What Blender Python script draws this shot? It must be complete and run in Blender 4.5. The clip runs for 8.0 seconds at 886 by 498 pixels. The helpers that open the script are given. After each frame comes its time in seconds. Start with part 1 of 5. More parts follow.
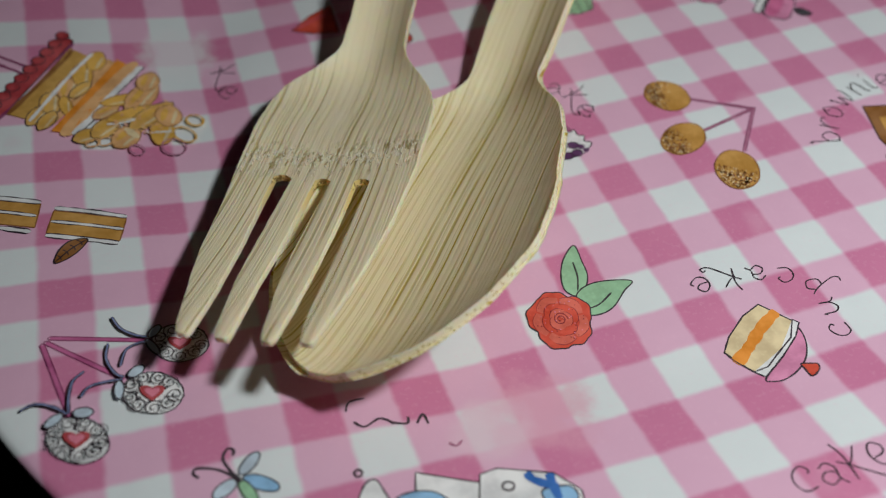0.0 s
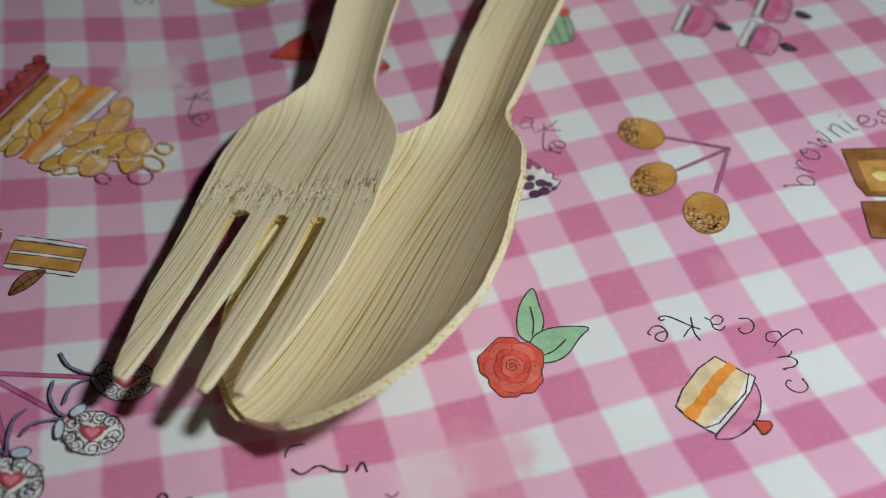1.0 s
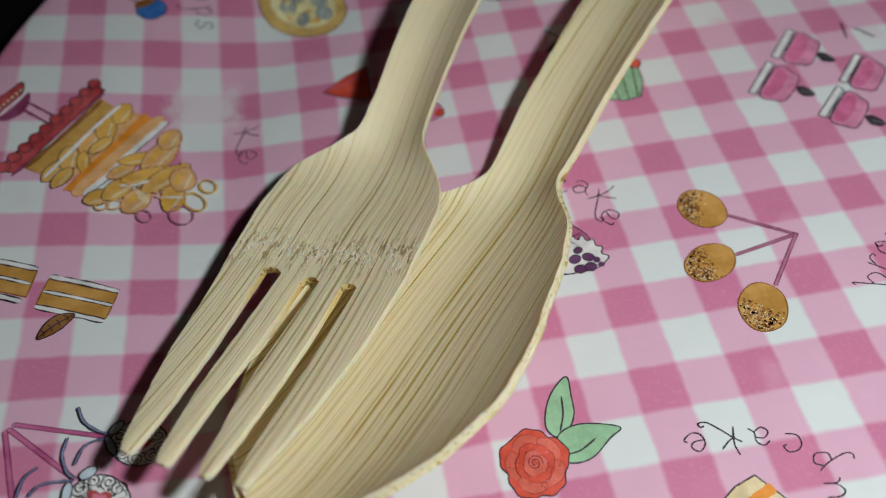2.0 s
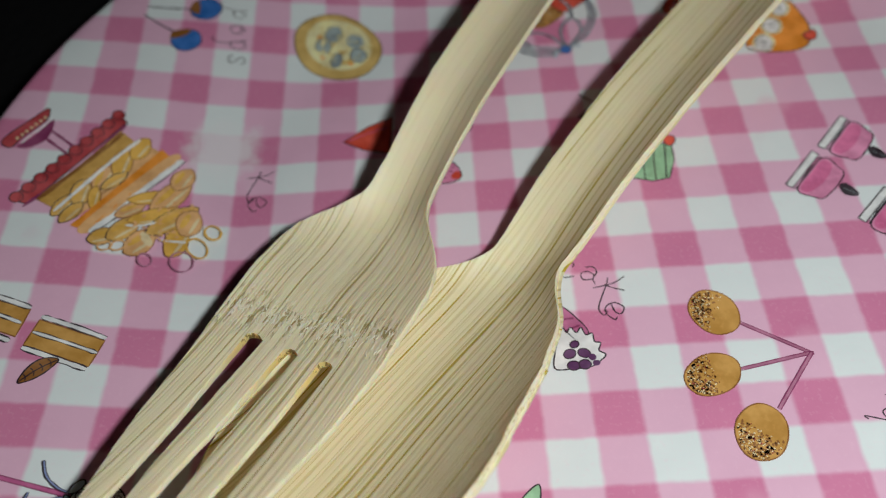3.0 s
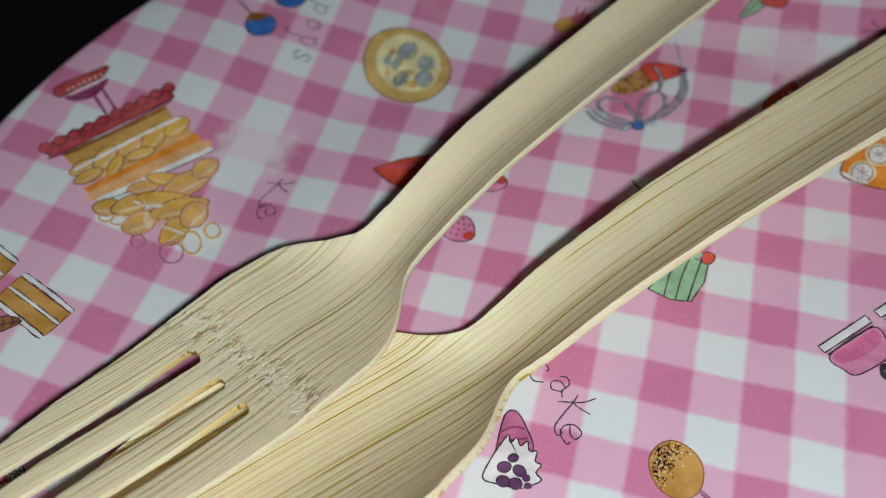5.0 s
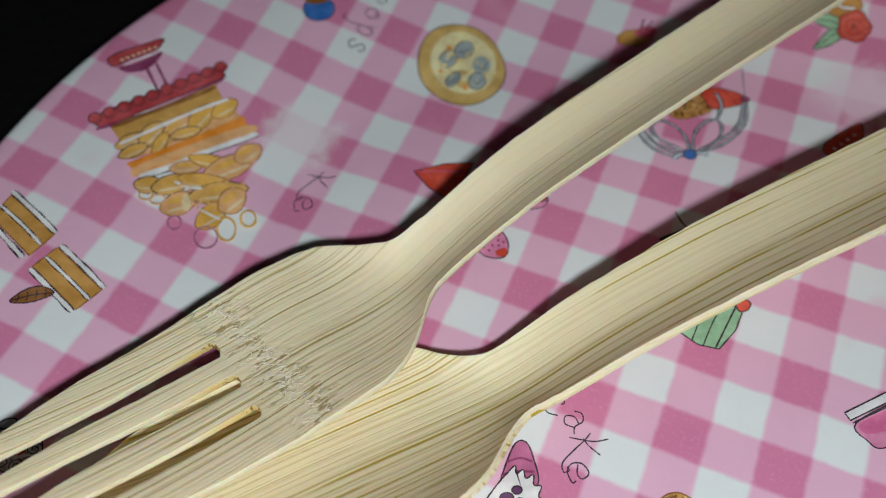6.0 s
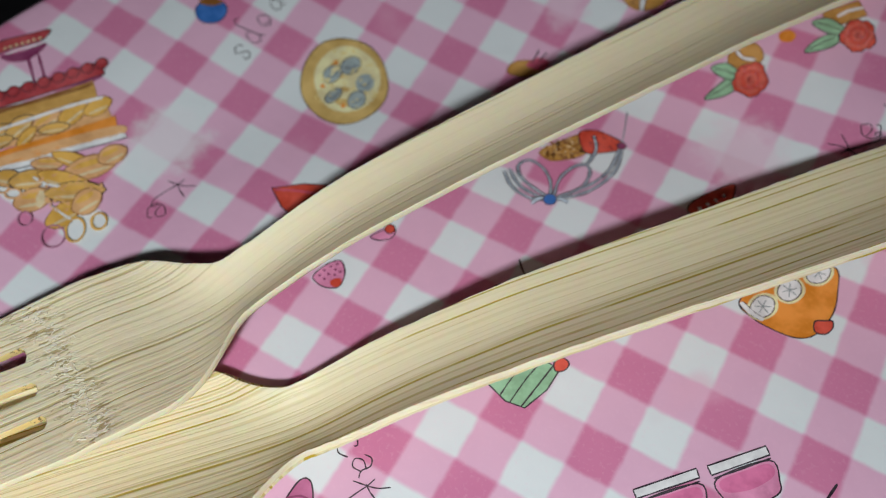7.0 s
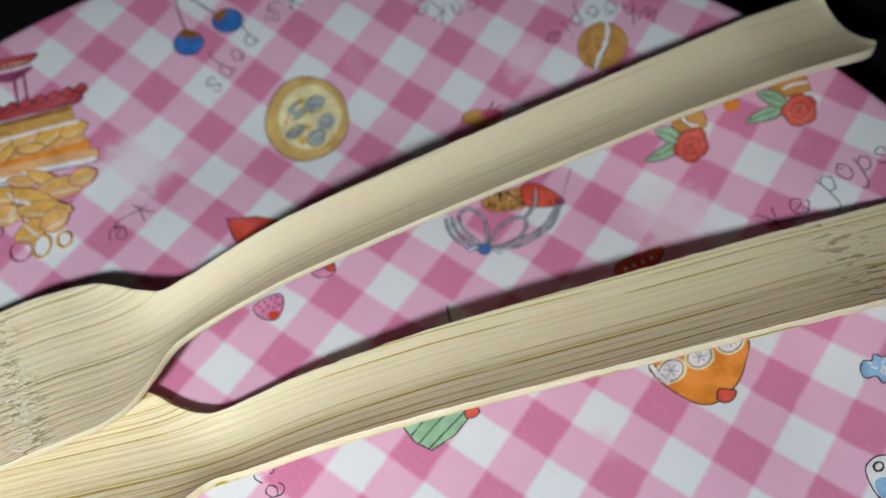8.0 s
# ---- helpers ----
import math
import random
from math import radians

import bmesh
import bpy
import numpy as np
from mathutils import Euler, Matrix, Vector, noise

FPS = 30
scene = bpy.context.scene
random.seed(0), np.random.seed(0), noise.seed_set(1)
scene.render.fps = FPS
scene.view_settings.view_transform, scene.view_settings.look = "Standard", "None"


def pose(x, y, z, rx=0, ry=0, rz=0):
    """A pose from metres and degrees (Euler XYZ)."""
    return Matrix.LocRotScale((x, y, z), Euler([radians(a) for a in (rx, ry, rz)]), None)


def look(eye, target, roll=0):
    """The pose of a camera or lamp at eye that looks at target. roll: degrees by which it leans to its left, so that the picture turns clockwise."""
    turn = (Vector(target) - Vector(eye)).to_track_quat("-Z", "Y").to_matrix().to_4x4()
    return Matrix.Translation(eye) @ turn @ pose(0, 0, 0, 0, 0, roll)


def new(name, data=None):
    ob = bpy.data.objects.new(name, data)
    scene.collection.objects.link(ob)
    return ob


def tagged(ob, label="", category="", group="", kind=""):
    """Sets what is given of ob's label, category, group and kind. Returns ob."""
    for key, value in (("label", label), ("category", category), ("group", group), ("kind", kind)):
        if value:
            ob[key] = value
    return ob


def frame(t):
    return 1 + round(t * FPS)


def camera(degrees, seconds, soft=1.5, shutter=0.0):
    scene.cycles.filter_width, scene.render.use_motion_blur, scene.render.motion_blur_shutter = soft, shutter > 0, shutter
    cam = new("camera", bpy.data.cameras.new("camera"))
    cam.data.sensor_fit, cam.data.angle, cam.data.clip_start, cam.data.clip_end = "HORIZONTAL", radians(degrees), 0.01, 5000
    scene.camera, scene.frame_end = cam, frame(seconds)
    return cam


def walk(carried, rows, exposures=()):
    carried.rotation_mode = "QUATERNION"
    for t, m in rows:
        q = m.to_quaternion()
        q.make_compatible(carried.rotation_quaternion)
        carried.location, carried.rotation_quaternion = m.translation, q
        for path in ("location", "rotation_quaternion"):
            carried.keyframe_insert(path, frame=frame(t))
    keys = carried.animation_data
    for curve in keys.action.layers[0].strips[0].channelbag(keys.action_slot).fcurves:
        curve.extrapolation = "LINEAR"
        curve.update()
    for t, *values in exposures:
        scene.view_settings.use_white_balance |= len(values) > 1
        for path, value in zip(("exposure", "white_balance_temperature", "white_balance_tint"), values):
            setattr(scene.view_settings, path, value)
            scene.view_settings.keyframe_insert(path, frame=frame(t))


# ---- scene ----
cam = camera(54.5, 8.0, 1.2)
PATH = [
    (0, (-0.05518, -0.12972, 0.08913), (-0.03661, -0.06898, 0.01189), -2.19),
    (0.5, (-0.05208, -0.13061, 0.09240), (-0.03470, -0.06950, 0.01517), -2.64),
    (1, (-0.04486, -0.12763, 0.09169), (-0.02931, -0.06623, 0.01431), -2.86),
    (1.5, (-0.04155, -0.12543, 0.09292), (-0.02868, -0.06396, 0.01510), -3.03),
    (2, (-0.03677, -0.11613, 0.09549), (-0.03018, -0.05483, 0.01675), -4.59),
    (2.2, (-0.03232, -0.11297, 0.09772), (-0.02753, -0.05192, 0.01866), -4.76),
    (3.3, (-0.02243, -0.10275, 0.09982), (-0.02785, -0.04190, 0.02065), -5.70),
    (3.5, (-0.02067, -0.10101, 0.10054), (-0.02806, -0.04056, 0.02123), -5.66),
    (4, (-0.01513, -0.09761, 0.10145), (-0.02781, -0.03868, 0.02165), -6.15),
    (4.5, (-0.00742, -0.09242, 0.10135), (-0.02463, -0.03553, 0.02093), -6.14),
    (4.7, (-0.00395, -0.09056, 0.10072), (-0.02247, -0.03399, 0.02037), -5.37),
    (5.8, (-0.00206, -0.07960, 0.10257), (-0.02487, -0.02858, 0.01965), -3.03),
    (6, (-0.00263, -0.07886, 0.10465), (-0.02671, -0.02940, 0.02115), -3.21),
    (6.5, (0.00554, -0.06831, 0.10834), (-0.01996, -0.02202, 0.02345), -2.43),
    (7, (0.02153, -0.05609, 0.10895), (-0.00649, -0.01328, 0.02303), -3.45),
    (7.5, (0.02565, -0.05238, 0.11468), (-0.00377, -0.01165, 0.02822), -3.56),
    (8, (0.03293, -0.04378, 0.11934), (0.00191, -0.00471, 0.03267), -3.87),
]
walk(cam, [(t, look(eye, target, roll)) for t, eye, target, roll in PATH],
     exposures=[(0, -1.04, 6500, 9), (2, -0.84, 6500, 7), (3.5, -0.66, 6500, 6), (4.5, -0.60, 6350, 7), (6.5, -0.50, 6300, 9), (8, -0.26, 6200, 11)])
cam.data.dof.use_dof, cam.data.dof.focus_distance, cam.data.dof.aperture_fstop = True, 0.108, 16.0

# ---- world and light ----
# A dark room: a fixed point light over the near edge of the plate stands in for the camera's moving flash, the rest is
# a faint dim glow.
world = bpy.data.worlds.new("dim_room")
scene.world = world
world.use_nodes = True
world.node_tree.nodes["Background"].inputs["Color"].default_value = (0.80, 0.90, 1.0, 1)
world.node_tree.nodes["Background"].inputs["Strength"].default_value = 0.0035
lamp_data = bpy.data.lights.new("lamp", "POINT")
lamp_data.energy, lamp_data.color, lamp_data.shadow_soft_size = 1.47, (0.97, 1.0, 0.99), 0.008
lamp = new("lamp", lamp_data)
lamp.location = (0.030, -0.117, 0.135)

MM = 0.001
PERIOD = 12.5          # one white-to-white step of the gingham, mm
PLATE_X, PLATE_Y, PLATE_R = 2.6, -27.4, 101.3


# ---- small helpers ----
def part(name, bm, material, parent=None, label="", smooth=True):
    """Links a bmesh (built in mm) as one mesh object."""
    for v in bm.verts:
        v.co *= MM
    me = bpy.data.meshes.new(name)
    for m in (material if isinstance(material, (list, tuple)) else [material]):
        me.materials.append(m)
    bm.normal_update()
    for f in bm.faces:
        f.smooth = smooth
    bm.to_mesh(me)
    bm.free()
    ob = new(name, me)
    if parent:
        ob.parent = parent
    if label:
        ob["label"] = label
    return ob


def soft_curve(s, knots, values, width=1.2):
    """Linear between knots, rounded over a few mm."""
    s = np.asarray(s, float)
    offs = np.linspace(-2, 2, 9) * width
    wts = np.exp(-0.5 * (offs / width) ** 2)
    return sum(w * np.interp(s + o, knots, values) for o, w in zip(offs, wts)) / wts.sum()


# ---- materials ----
class Nodes:
    """A short way to write node trees."""

    def __init__(self, name, rough=0.5, spec=0.5):
        self.mat = bpy.data.materials.new(name)
        self.mat.use_nodes = True
        self.t = self.mat.node_tree
        self.bsdf = self.t.nodes["Principled BSDF"]
        self.bsdf.inputs["Roughness"].default_value = rough
        self.bsdf.inputs["Specular IOR Level"].default_value = spec

    def put(self, kind, **inputs):
        n = self.t.nodes.new(kind)
        for k, v in inputs.items():
            sock = n.inputs[int(k[1:])] if k[0] == "i" and k[1:].isdigit() else n.inputs[k.replace("_", " ")]
            if isinstance(v, bpy.types.NodeSocket):
                self.t.links.new(v, sock)
            else:
                sock.default_value = v
        return n

    def math(self, op, a, b=0.0, c=0.0, clamp=False):
        n = self.t.nodes.new("ShaderNodeMath")
        n.operation, n.use_clamp = op, clamp
        for sock, v in zip(n.inputs, (a, b, c)):
            if isinstance(v, bpy.types.NodeSocket):
                self.t.links.new(v, sock)
            else:
                sock.default_value = v
        return n.outputs[0]

    def mix(self, fac, a, b):
        n = self.t.nodes.new("ShaderNodeMix")
        n.data_type = "RGBA"
        for sock, v in ((n.inputs[0], fac), (n.inputs[6], a), (n.inputs[7], b)):
            if isinstance(v, bpy.types.NodeSocket):
                self.t.links.new(v, sock)
            else:
                sock.default_value = v if not isinstance(v, tuple) or len(v) == 4 else (*v, 1)
        return n.outputs[2]

    def uv(self, sx=1.0, sy=1.0, sz=1.0, name="flat"):
        n = self.t.nodes.new("ShaderNodeUVMap")
        n.uv_map = name
        m = self.put("ShaderNodeMapping", Vector=n.outputs[0])
        m.inputs["Scale"].default_value = (sx, sy, sz)
        return m.outputs[0]

    def noise(self, vec, scale, detail=3.0, rough=0.55):
        return self.put("ShaderNodeTexNoise", Vector=vec, Scale=scale, Detail=detail, Roughness=rough).outputs[0]

    def ramp(self, value, lo, hi, a=0.0, b=1.0):
        n = self.t.nodes.new("ShaderNodeMapRange")
        n.interpolation_type = "SMOOTHSTEP"
        for sock, v in zip(n.inputs, (value, lo, hi, a, b)):
            if isinstance(v, bpy.types.NodeSocket):
                self.t.links.new(v, sock)
            else:
                sock.default_value = v
        return n.outputs[0]

    def base(self, col):
        if isinstance(col, tuple):
            self.bsdf.inputs["Base Color"].default_value = (*col, 1)
        else:
            self.t.links.new(col, self.bsdf.inputs["Base Color"])

    def rough(self, v):
        self.t.links.new(v, self.bsdf.inputs["Roughness"])

    def glow_through(self, weight=0.35):
        """Thin bamboo lets a little warm light pass."""
        self.bsdf.inputs["Subsurface Weight"].default_value = weight
        self.bsdf.inputs["Subsurface Radius"].default_value = (1.0, 0.44, 0.12)
        self.bsdf.inputs["Subsurface Scale"].default_value = 0.0018

    def bump(self, height, strength=0.3, distance=0.0002):
        b = self.put("ShaderNodeBump", Strength=strength, Distance=distance, Height=height)
        self.t.links.new(b.outputs[0], self.bsdf.inputs["Normal"])


# places where the print has been rubbed away: x, y, reach in mm, what shows instead
WORN = [(-62.0, -6.5, 8.0, (0.74, 0.74, 0.76)), (-31.5, -87.5, 8.0, (0.72, 0.36, 0.47)), (-38.0, -88.0, 6.0, (0.74, 0.52, 0.62)),
        (18.5, 35.0, 9.0, (0.76, 0.62, 0.70)), (-19.0, 48.0, 5.0, (0.76, 0.55, 0.66))]


def gingham_glaze():
    """Printed pink gingham under a glossy melamine glaze; the flat map is in mm."""
    n = Nodes("gingham_print", 0.40, 0.5)
    vec = n.uv()
    wob = n.put("ShaderNodeTexNoise", Vector=vec, Scale=0.35, Detail=2.0)
    shift = n.put("ShaderNodeVectorMath", i0=wob.outputs[1], i1=(0.5, 0.5, 0.5))
    shift.operation = "SUBTRACT"
    scaled = n.put("ShaderNodeVectorMath", i0=shift.outputs[0])
    scaled.operation = "SCALE"
    scaled.inputs["Scale"].default_value = 0.55
    moved = n.put("ShaderNodeVectorMath", i0=vec, i1=scaled.outputs[0])
    moved.operation = "ADD"
    sep = n.put("ShaderNodeSeparateXYZ", Vector=moved.outputs[0])
    bands = []
    for axis in (0, 1):
        u = n.math("MULTIPLY", sep.outputs[axis], 1.0 / PERIOD)
        tri = n.math("PINGPONG", u, 0.5)                      # 0 in the white middle, 0.5 in the pink middle
        bands.append(n.ramp(tri, 0.218, 0.286))
    both = n.math("ADD", bands[0], bands[1])
    one = n.math("MINIMUM", both, 1.0)
    two = n.math("SUBTRACT", both, 1.0, clamp=True)
    cloud = n.noise(vec, 0.10, 3.0)
    grain = n.noise(vec, 1.6, 3.0)
    white = n.mix(cloud, (0.665, 0.715, 0.73), (0.74, 0.78, 0.79))
    pale = n.mix(cloud, (0.68, 0.39, 0.535), (0.75, 0.455, 0.60))
    deep = n.mix(cloud, (0.56, 0.175, 0.32), (0.65, 0.23, 0.38))
    col = n.mix(two, n.mix(one, white, pale), deep)
    col = n.mix(n.ramp(grain, 0.52, 0.75, 0.0, 0.16), col, (0.82, 0.55, 0.66))
    # worn, wiped-out patches in the print, where the pinks have run together
    worn = n.noise(vec, 0.055, 2.0, 0.4)
    col = n.mix(n.ramp(worn, 0.66, 0.76, 0.0, 0.55), col, (0.74, 0.42, 0.55))
    for wx, wy, size, tone in WORN:
        off = n.put("ShaderNodeVectorMath", i0=vec, i1=(wx, wy, 0.0))
        off.operation = "DISTANCE"
        edge = n.math("ADD", off.outputs[1], n.math("MULTIPLY", n.math("SUBTRACT", n.noise(vec, 0.25, 3.0), 0.5), size * 1.3))
        col = n.mix(n.ramp(edge, size, size * 0.35, 0.0, 0.72), col, tone)
    # gloss glints of the glaze, painted into the colour as tiny near-white flecks
    glint = n.noise(n.uv(0.9, 1.3), 0.62, 1.0, 0.5)
    col = n.mix(n.ramp(glint, 0.835, 0.87, 0.0, 0.7), col, (0.84, 0.82, 0.83))
    n.base(col)
    n.rough(n.ramp(n.noise(vec, 0.3, 3.0), 0.35, 0.7, 0.36, 0.46))
    n.bump(n.noise(vec, 0.22, 2.0), 0.25, 0.0004)
    return n.mat


def bamboo(name, line_strength=0.6, pitch=1.2, node_at=33.0, node_width=5.0, tint=(1.0, 1.0, 1.0), skew=0.0, calm_from=60.0, calm=0.3, pit=1.0, depth=0.85, line_calm=0.2, vein=(0.40, 0.30, 0.05), line_width=0.15, grit=0.4, relief=1.0, second=0.55):
    """Pressed bamboo: smooth pale straw with thin olive vessel lines; flat map: x along the grain, y across, mm."""
    n = Nodes(name, 0.55, 0.35)
    vec = n.uv()
    sep = n.put("ShaderNodeSeparateXYZ", Vector=vec)
    along, across = sep.outputs[0], sep.outputs[1]
    drift = n.math("MULTIPLY", n.math("SUBTRACT", n.noise(n.uv(0.014, 0.05), 1.0, 1.0), 0.5), 1.6)
    y = n.math("ADD", across, drift)

    quiet = n.ramp(along, calm_from, calm_from + 22.0, 1.0, calm)
    still = n.ramp(along, calm_from, calm_from + 22.0, 1.0, line_calm)

    def streak(sx, sy, z, detail=2.0):
        return n.noise(n.put("ShaderNodeCombineXYZ", X=n.math("MULTIPLY", along, sx), Y=n.math("MULTIPLY", y, sy), Z=z).outputs[0], 1.0, detail, 0.5)

    def vessels(step, width, seed, part_of):
        """Thin dark lines, one in each strip of the given step, each with its own place and weight."""
        u = n.math("ADD", n.math("MULTIPLY", y, 1.0 / step), seed)
        cell = n.math("FLOOR", u)
        here = n.put("ShaderNodeTexWhiteNoise", Vector=n.put("ShaderNodeCombineXYZ", X=cell, Y=seed).outputs[0])
        rnd = n.put("ShaderNodeSeparateColor", Color=here.outputs[1])
        off = n.math("SUBTRACT", n.math("FRACT", u), n.math("MULTIPLY_ADD", rnd.outputs[0], 0.64, 0.18))
        d = n.math("MULTIPLY", n.math("ABSOLUTE", off), step)
        w = n.math("MULTIPLY_ADD", rnd.outputs[1], width, width * 0.5)
        weight = n.ramp(rnd.outputs[2], 1.0 - part_of, 1.0, n.math("MULTIPLY", n.math("MAXIMUM", quiet, 0.5), 0.32), 1.0)
        run = n.noise(n.put("ShaderNodeCombineXYZ", X=n.math("MULTIPLY", along, 0.055), Y=n.math("MULTIPLY", cell, 3.7), Z=seed).outputs[0], 1.0, 2.0, 0.5)
        return n.math("MULTIPLY", n.math("MULTIPLY", n.ramp(d, n.math("MULTIPLY", w, 0.5), w, 1.0, 0.0), weight), n.ramp(run, 0.35, 0.53, 0.25, 1.0))

    fine = streak(0.035, 4.2, 0.0, 3.0)
    wisp = streak(0.13, 2.3, 9.0, 3.0)
    wide = streak(0.02, 0.22, 3.0)
    cloud = n.noise(vec, 0.12, 3.0)
    tone = [tuple(c * t for c, t in zip(col, tint)) for col in ((0.785, 0.705, 0.50), (0.85, 0.79, 0.605), (0.64, 0.55, 0.34), (0.87, 0.82, 0.67))]
    col = n.mix(n.math("MULTIPLY_ADD", cloud, 0.5, n.math("MULTIPLY", wide, 0.5)), tone[0], tone[1])
    col = n.mix(n.math("MULTIPLY", n.ramp(fine, 0.50, 0.72, 0.0, 0.10 + 0.26 * grit), quiet), col, tone[2])
    col = n.mix(n.math("MULTIPLY", n.ramp(fine, 0.28, 0.44, 0.3, 0.0), quiet), col, tone[3])
    col = n.mix(n.math("MULTIPLY", n.ramp(wisp, 0.57, 0.68, 0.0, grit), quiet), col, tone[2])
    col = n.mix(n.math("MULTIPLY", n.ramp(wisp, 0.43, 0.34, 0.0, grit), quiet), col, tone[3])
    lines = n.math("MAXIMUM", vessels(pitch, line_width * pitch, 11.0, 0.9), n.math("MULTIPLY", vessels(pitch * 0.61, 0.10 * pitch, 47.0, 0.5), n.math("MULTIPLY", still, second)))
    col = n.mix(n.math("MULTIPLY", n.math("MULTIPLY", lines, line_strength), still), col, vein)
    # the node: a band of short broken fibres, small pits and pale curled fuzz
    away = n.math("ABSOLUTE", n.math("SUBTRACT", n.math("ADD", along, n.math("MULTIPLY", across, skew)), node_at))
    band = n.ramp(n.math("ADD", away, n.math("MULTIPLY", n.noise(vec, 0.8, 2.0), 5.0)), node_width + 1.0, node_width * 0.5)
    pits = n.noise(n.put("ShaderNodeCombineXYZ", X=n.math("MULTIPLY", along, 0.34 * pit), Y=n.math("MULTIPLY", across, 1.5 * pit), Z=21.0).outputs[0], 1.0, 2.0, 0.5)
    fuzz = n.noise(n.put("ShaderNodeCombineXYZ", X=n.math("MULTIPLY", along, 0.9), Y=n.math("MULTIPLY", across, 1.6), Z=61.0).outputs[0], 1.0, 3.0, 0.65)
    hole = n.math("MULTIPLY", n.ramp(pits, 0.56, 0.585), band)
    pale = n.math("MULTIPLY", n.ramp(fuzz, 0.50, 0.62), n.math("MULTIPLY", band, n.ramp(away, node_width * 0.75, node_width * 0.2)))
    col = n.mix(n.math("MULTIPLY", pale, 0.7 * depth), col, (0.83, 0.80, 0.70))
    # brown painted in the pits: broken fibre streaks plus shade of the relief
    col = n.mix(n.math("MULTIPLY", hole, depth), col, (0.30, 0.20, 0.04))
    n.base(col)
    height = n.math("SUBTRACT", n.math("ADD", n.math("MULTIPLY", n.math("MULTIPLY", n.math("ADD", fine, n.math("MULTIPLY", wisp, 2.0 * grit)), quiet), -0.3), n.math("MULTIPLY", pale, 0.9 * depth - 0.35)), n.math("MULTIPLY", quiet, n.math("ADD", n.math("MULTIPLY", lines, 0.6), n.math("MULTIPLY", hole, 2.1 * depth))))
    n.bump(height, 0.7 * relief, 0.00028)
    n.rough(n.ramp(fine, 0.3, 0.7, 0.38, 0.56))
    n.glow_through()
    return n.mat


def end_grain(name, dotted_to, warm_at=-40.0):
    """Cut bamboo edge: pale, with the cut fibre bundles as tan dots near the tip and long fibres elsewhere."""
    n = Nodes(name, 0.6, 0.3)
    sep = n.put("ShaderNodeSeparateXYZ", Vector=n.uv())
    tex = n.t.nodes.new("ShaderNodeTexCoord").outputs["Object"]
    v = n.put("ShaderNodeTexVoronoi", Vector=tex, Scale=1500.0)
    dots = n.math("MULTIPLY", n.ramp(v.outputs[0], 0.20, 0.42, 1.0, 0.0), n.ramp(sep.outputs[0], dotted_to, dotted_to - 12.0))
    big = n.noise(tex, 250.0, 2.0)
    fib = n.noise(n.put("ShaderNodeCombineXYZ", X=n.math("MULTIPLY", sep.outputs[0], 0.05), Y=n.math("MULTIPLY", n.put("ShaderNodeSeparateXYZ", Vector=tex).outputs[2], 4000.0)).outputs[0], 1.0, 3.0)
    col = n.mix(big, (0.76, 0.67, 0.46), (0.86, 0.80, 0.62))
    near = n.math("ABSOLUTE", n.math("SUBTRACT", sep.outputs[0], warm_at))
    inner = n.ramp(n.math("ABSOLUTE", sep.outputs[1]), 9.5, 8.0)
    # golden tone on the inner walls, stronger towards the slot ends
    col = n.mix(n.math("MULTIPLY", n.ramp(near, 9.0, 1.5, 0.0, 0.85), inner), col, (0.74, 0.53, 0.18))
    char = n.math("MULTIPLY", n.ramp(n.noise(tex, 1700.0, 2.0), 0.52, 0.60), n.math("MULTIPLY", n.ramp(near, 1.3, 0.5), inner))
    col = n.mix(n.math("MULTIPLY", char, 0.85), col, (0.16, 0.09, 0.02))
    col = n.mix(n.ramp(fib, 0.52, 0.68, 0.0, 0.45), col, (0.60, 0.48, 0.25))
    col = n.mix(n.math("MULTIPLY", dots, 0.8), col, (0.50, 0.37, 0.13))
    n.base(col)
    n.bump(n.math("ADD", n.math("MULTIPLY", dots, -1.0), n.math("MULTIPLY", big, 0.6)), 0.25, 0.00012)
    n.glow_through()
    return n.mat


def table_dark():
    n = Nodes("black_leather_cloth", 0.36, 0.5)
    tex = n.t.nodes.new("ShaderNodeTexCoord").outputs["Object"]
    v = n.put("ShaderNodeTexVoronoi", Vector=tex, Scale=420.0)
    cl = n.noise(tex, 14.0, 4.0)
    n.base(n.mix(cl, (0.004, 0.004, 0.0045), (0.010, 0.0095, 0.010)))
    n.bump(n.math("ADD", v.outputs[0], n.noise(tex, 900.0, 2.0)), 0.6, 0.0004)
    return n.mat


M_GINGHAM = gingham_glaze()
M_FORK = bamboo("bamboo_fork", 0.85, 1.15, 31.8, 6.0, tint=(1.01, 0.962, 0.91), skew=0.16, calm_from=40.0, calm=0.35, pit=1.15, depth=0.75, line_calm=0.4, vein=(0.38, 0.265, 0.04), line_width=0.175, relief=0.95)
M_SPOON = bamboo("bamboo_spoon", 1.0, 1.15, 151.0, 8.0, tint=(1.005, 0.965, 0.895), calm_from=52.0, calm=0.3, pit=0.8, depth=0.6, line_calm=1.0, vein=(0.45, 0.325, 0.022), line_width=0.19, grit=0.12, relief=0.7, second=1.0)
M_CUT_SPOON = end_grain("bamboo_spoon_edge", 50.0)
M_CUT_FORK = end_grain("bamboo_fork_edge", -20.0, 27.0)
M_TABLE = table_dark()

# ---- the table ----
TABLE_Z = -4.6
bm = bmesh.new()
bmesh.ops.create_grid(bm, x_segments=60, y_segments=60, size=1200.0)
for v in bm.verts:
    v.co.z = TABLE_Z
table = part("ground", bm, M_TABLE)
tagged(table, "black leather-grained table top lying in the dark", "table", kind="structure")

# ---- the plate ----
PROFILE_R = [0, 58, 62, 66, 70, 75, 83, 90, 96, 101.3]
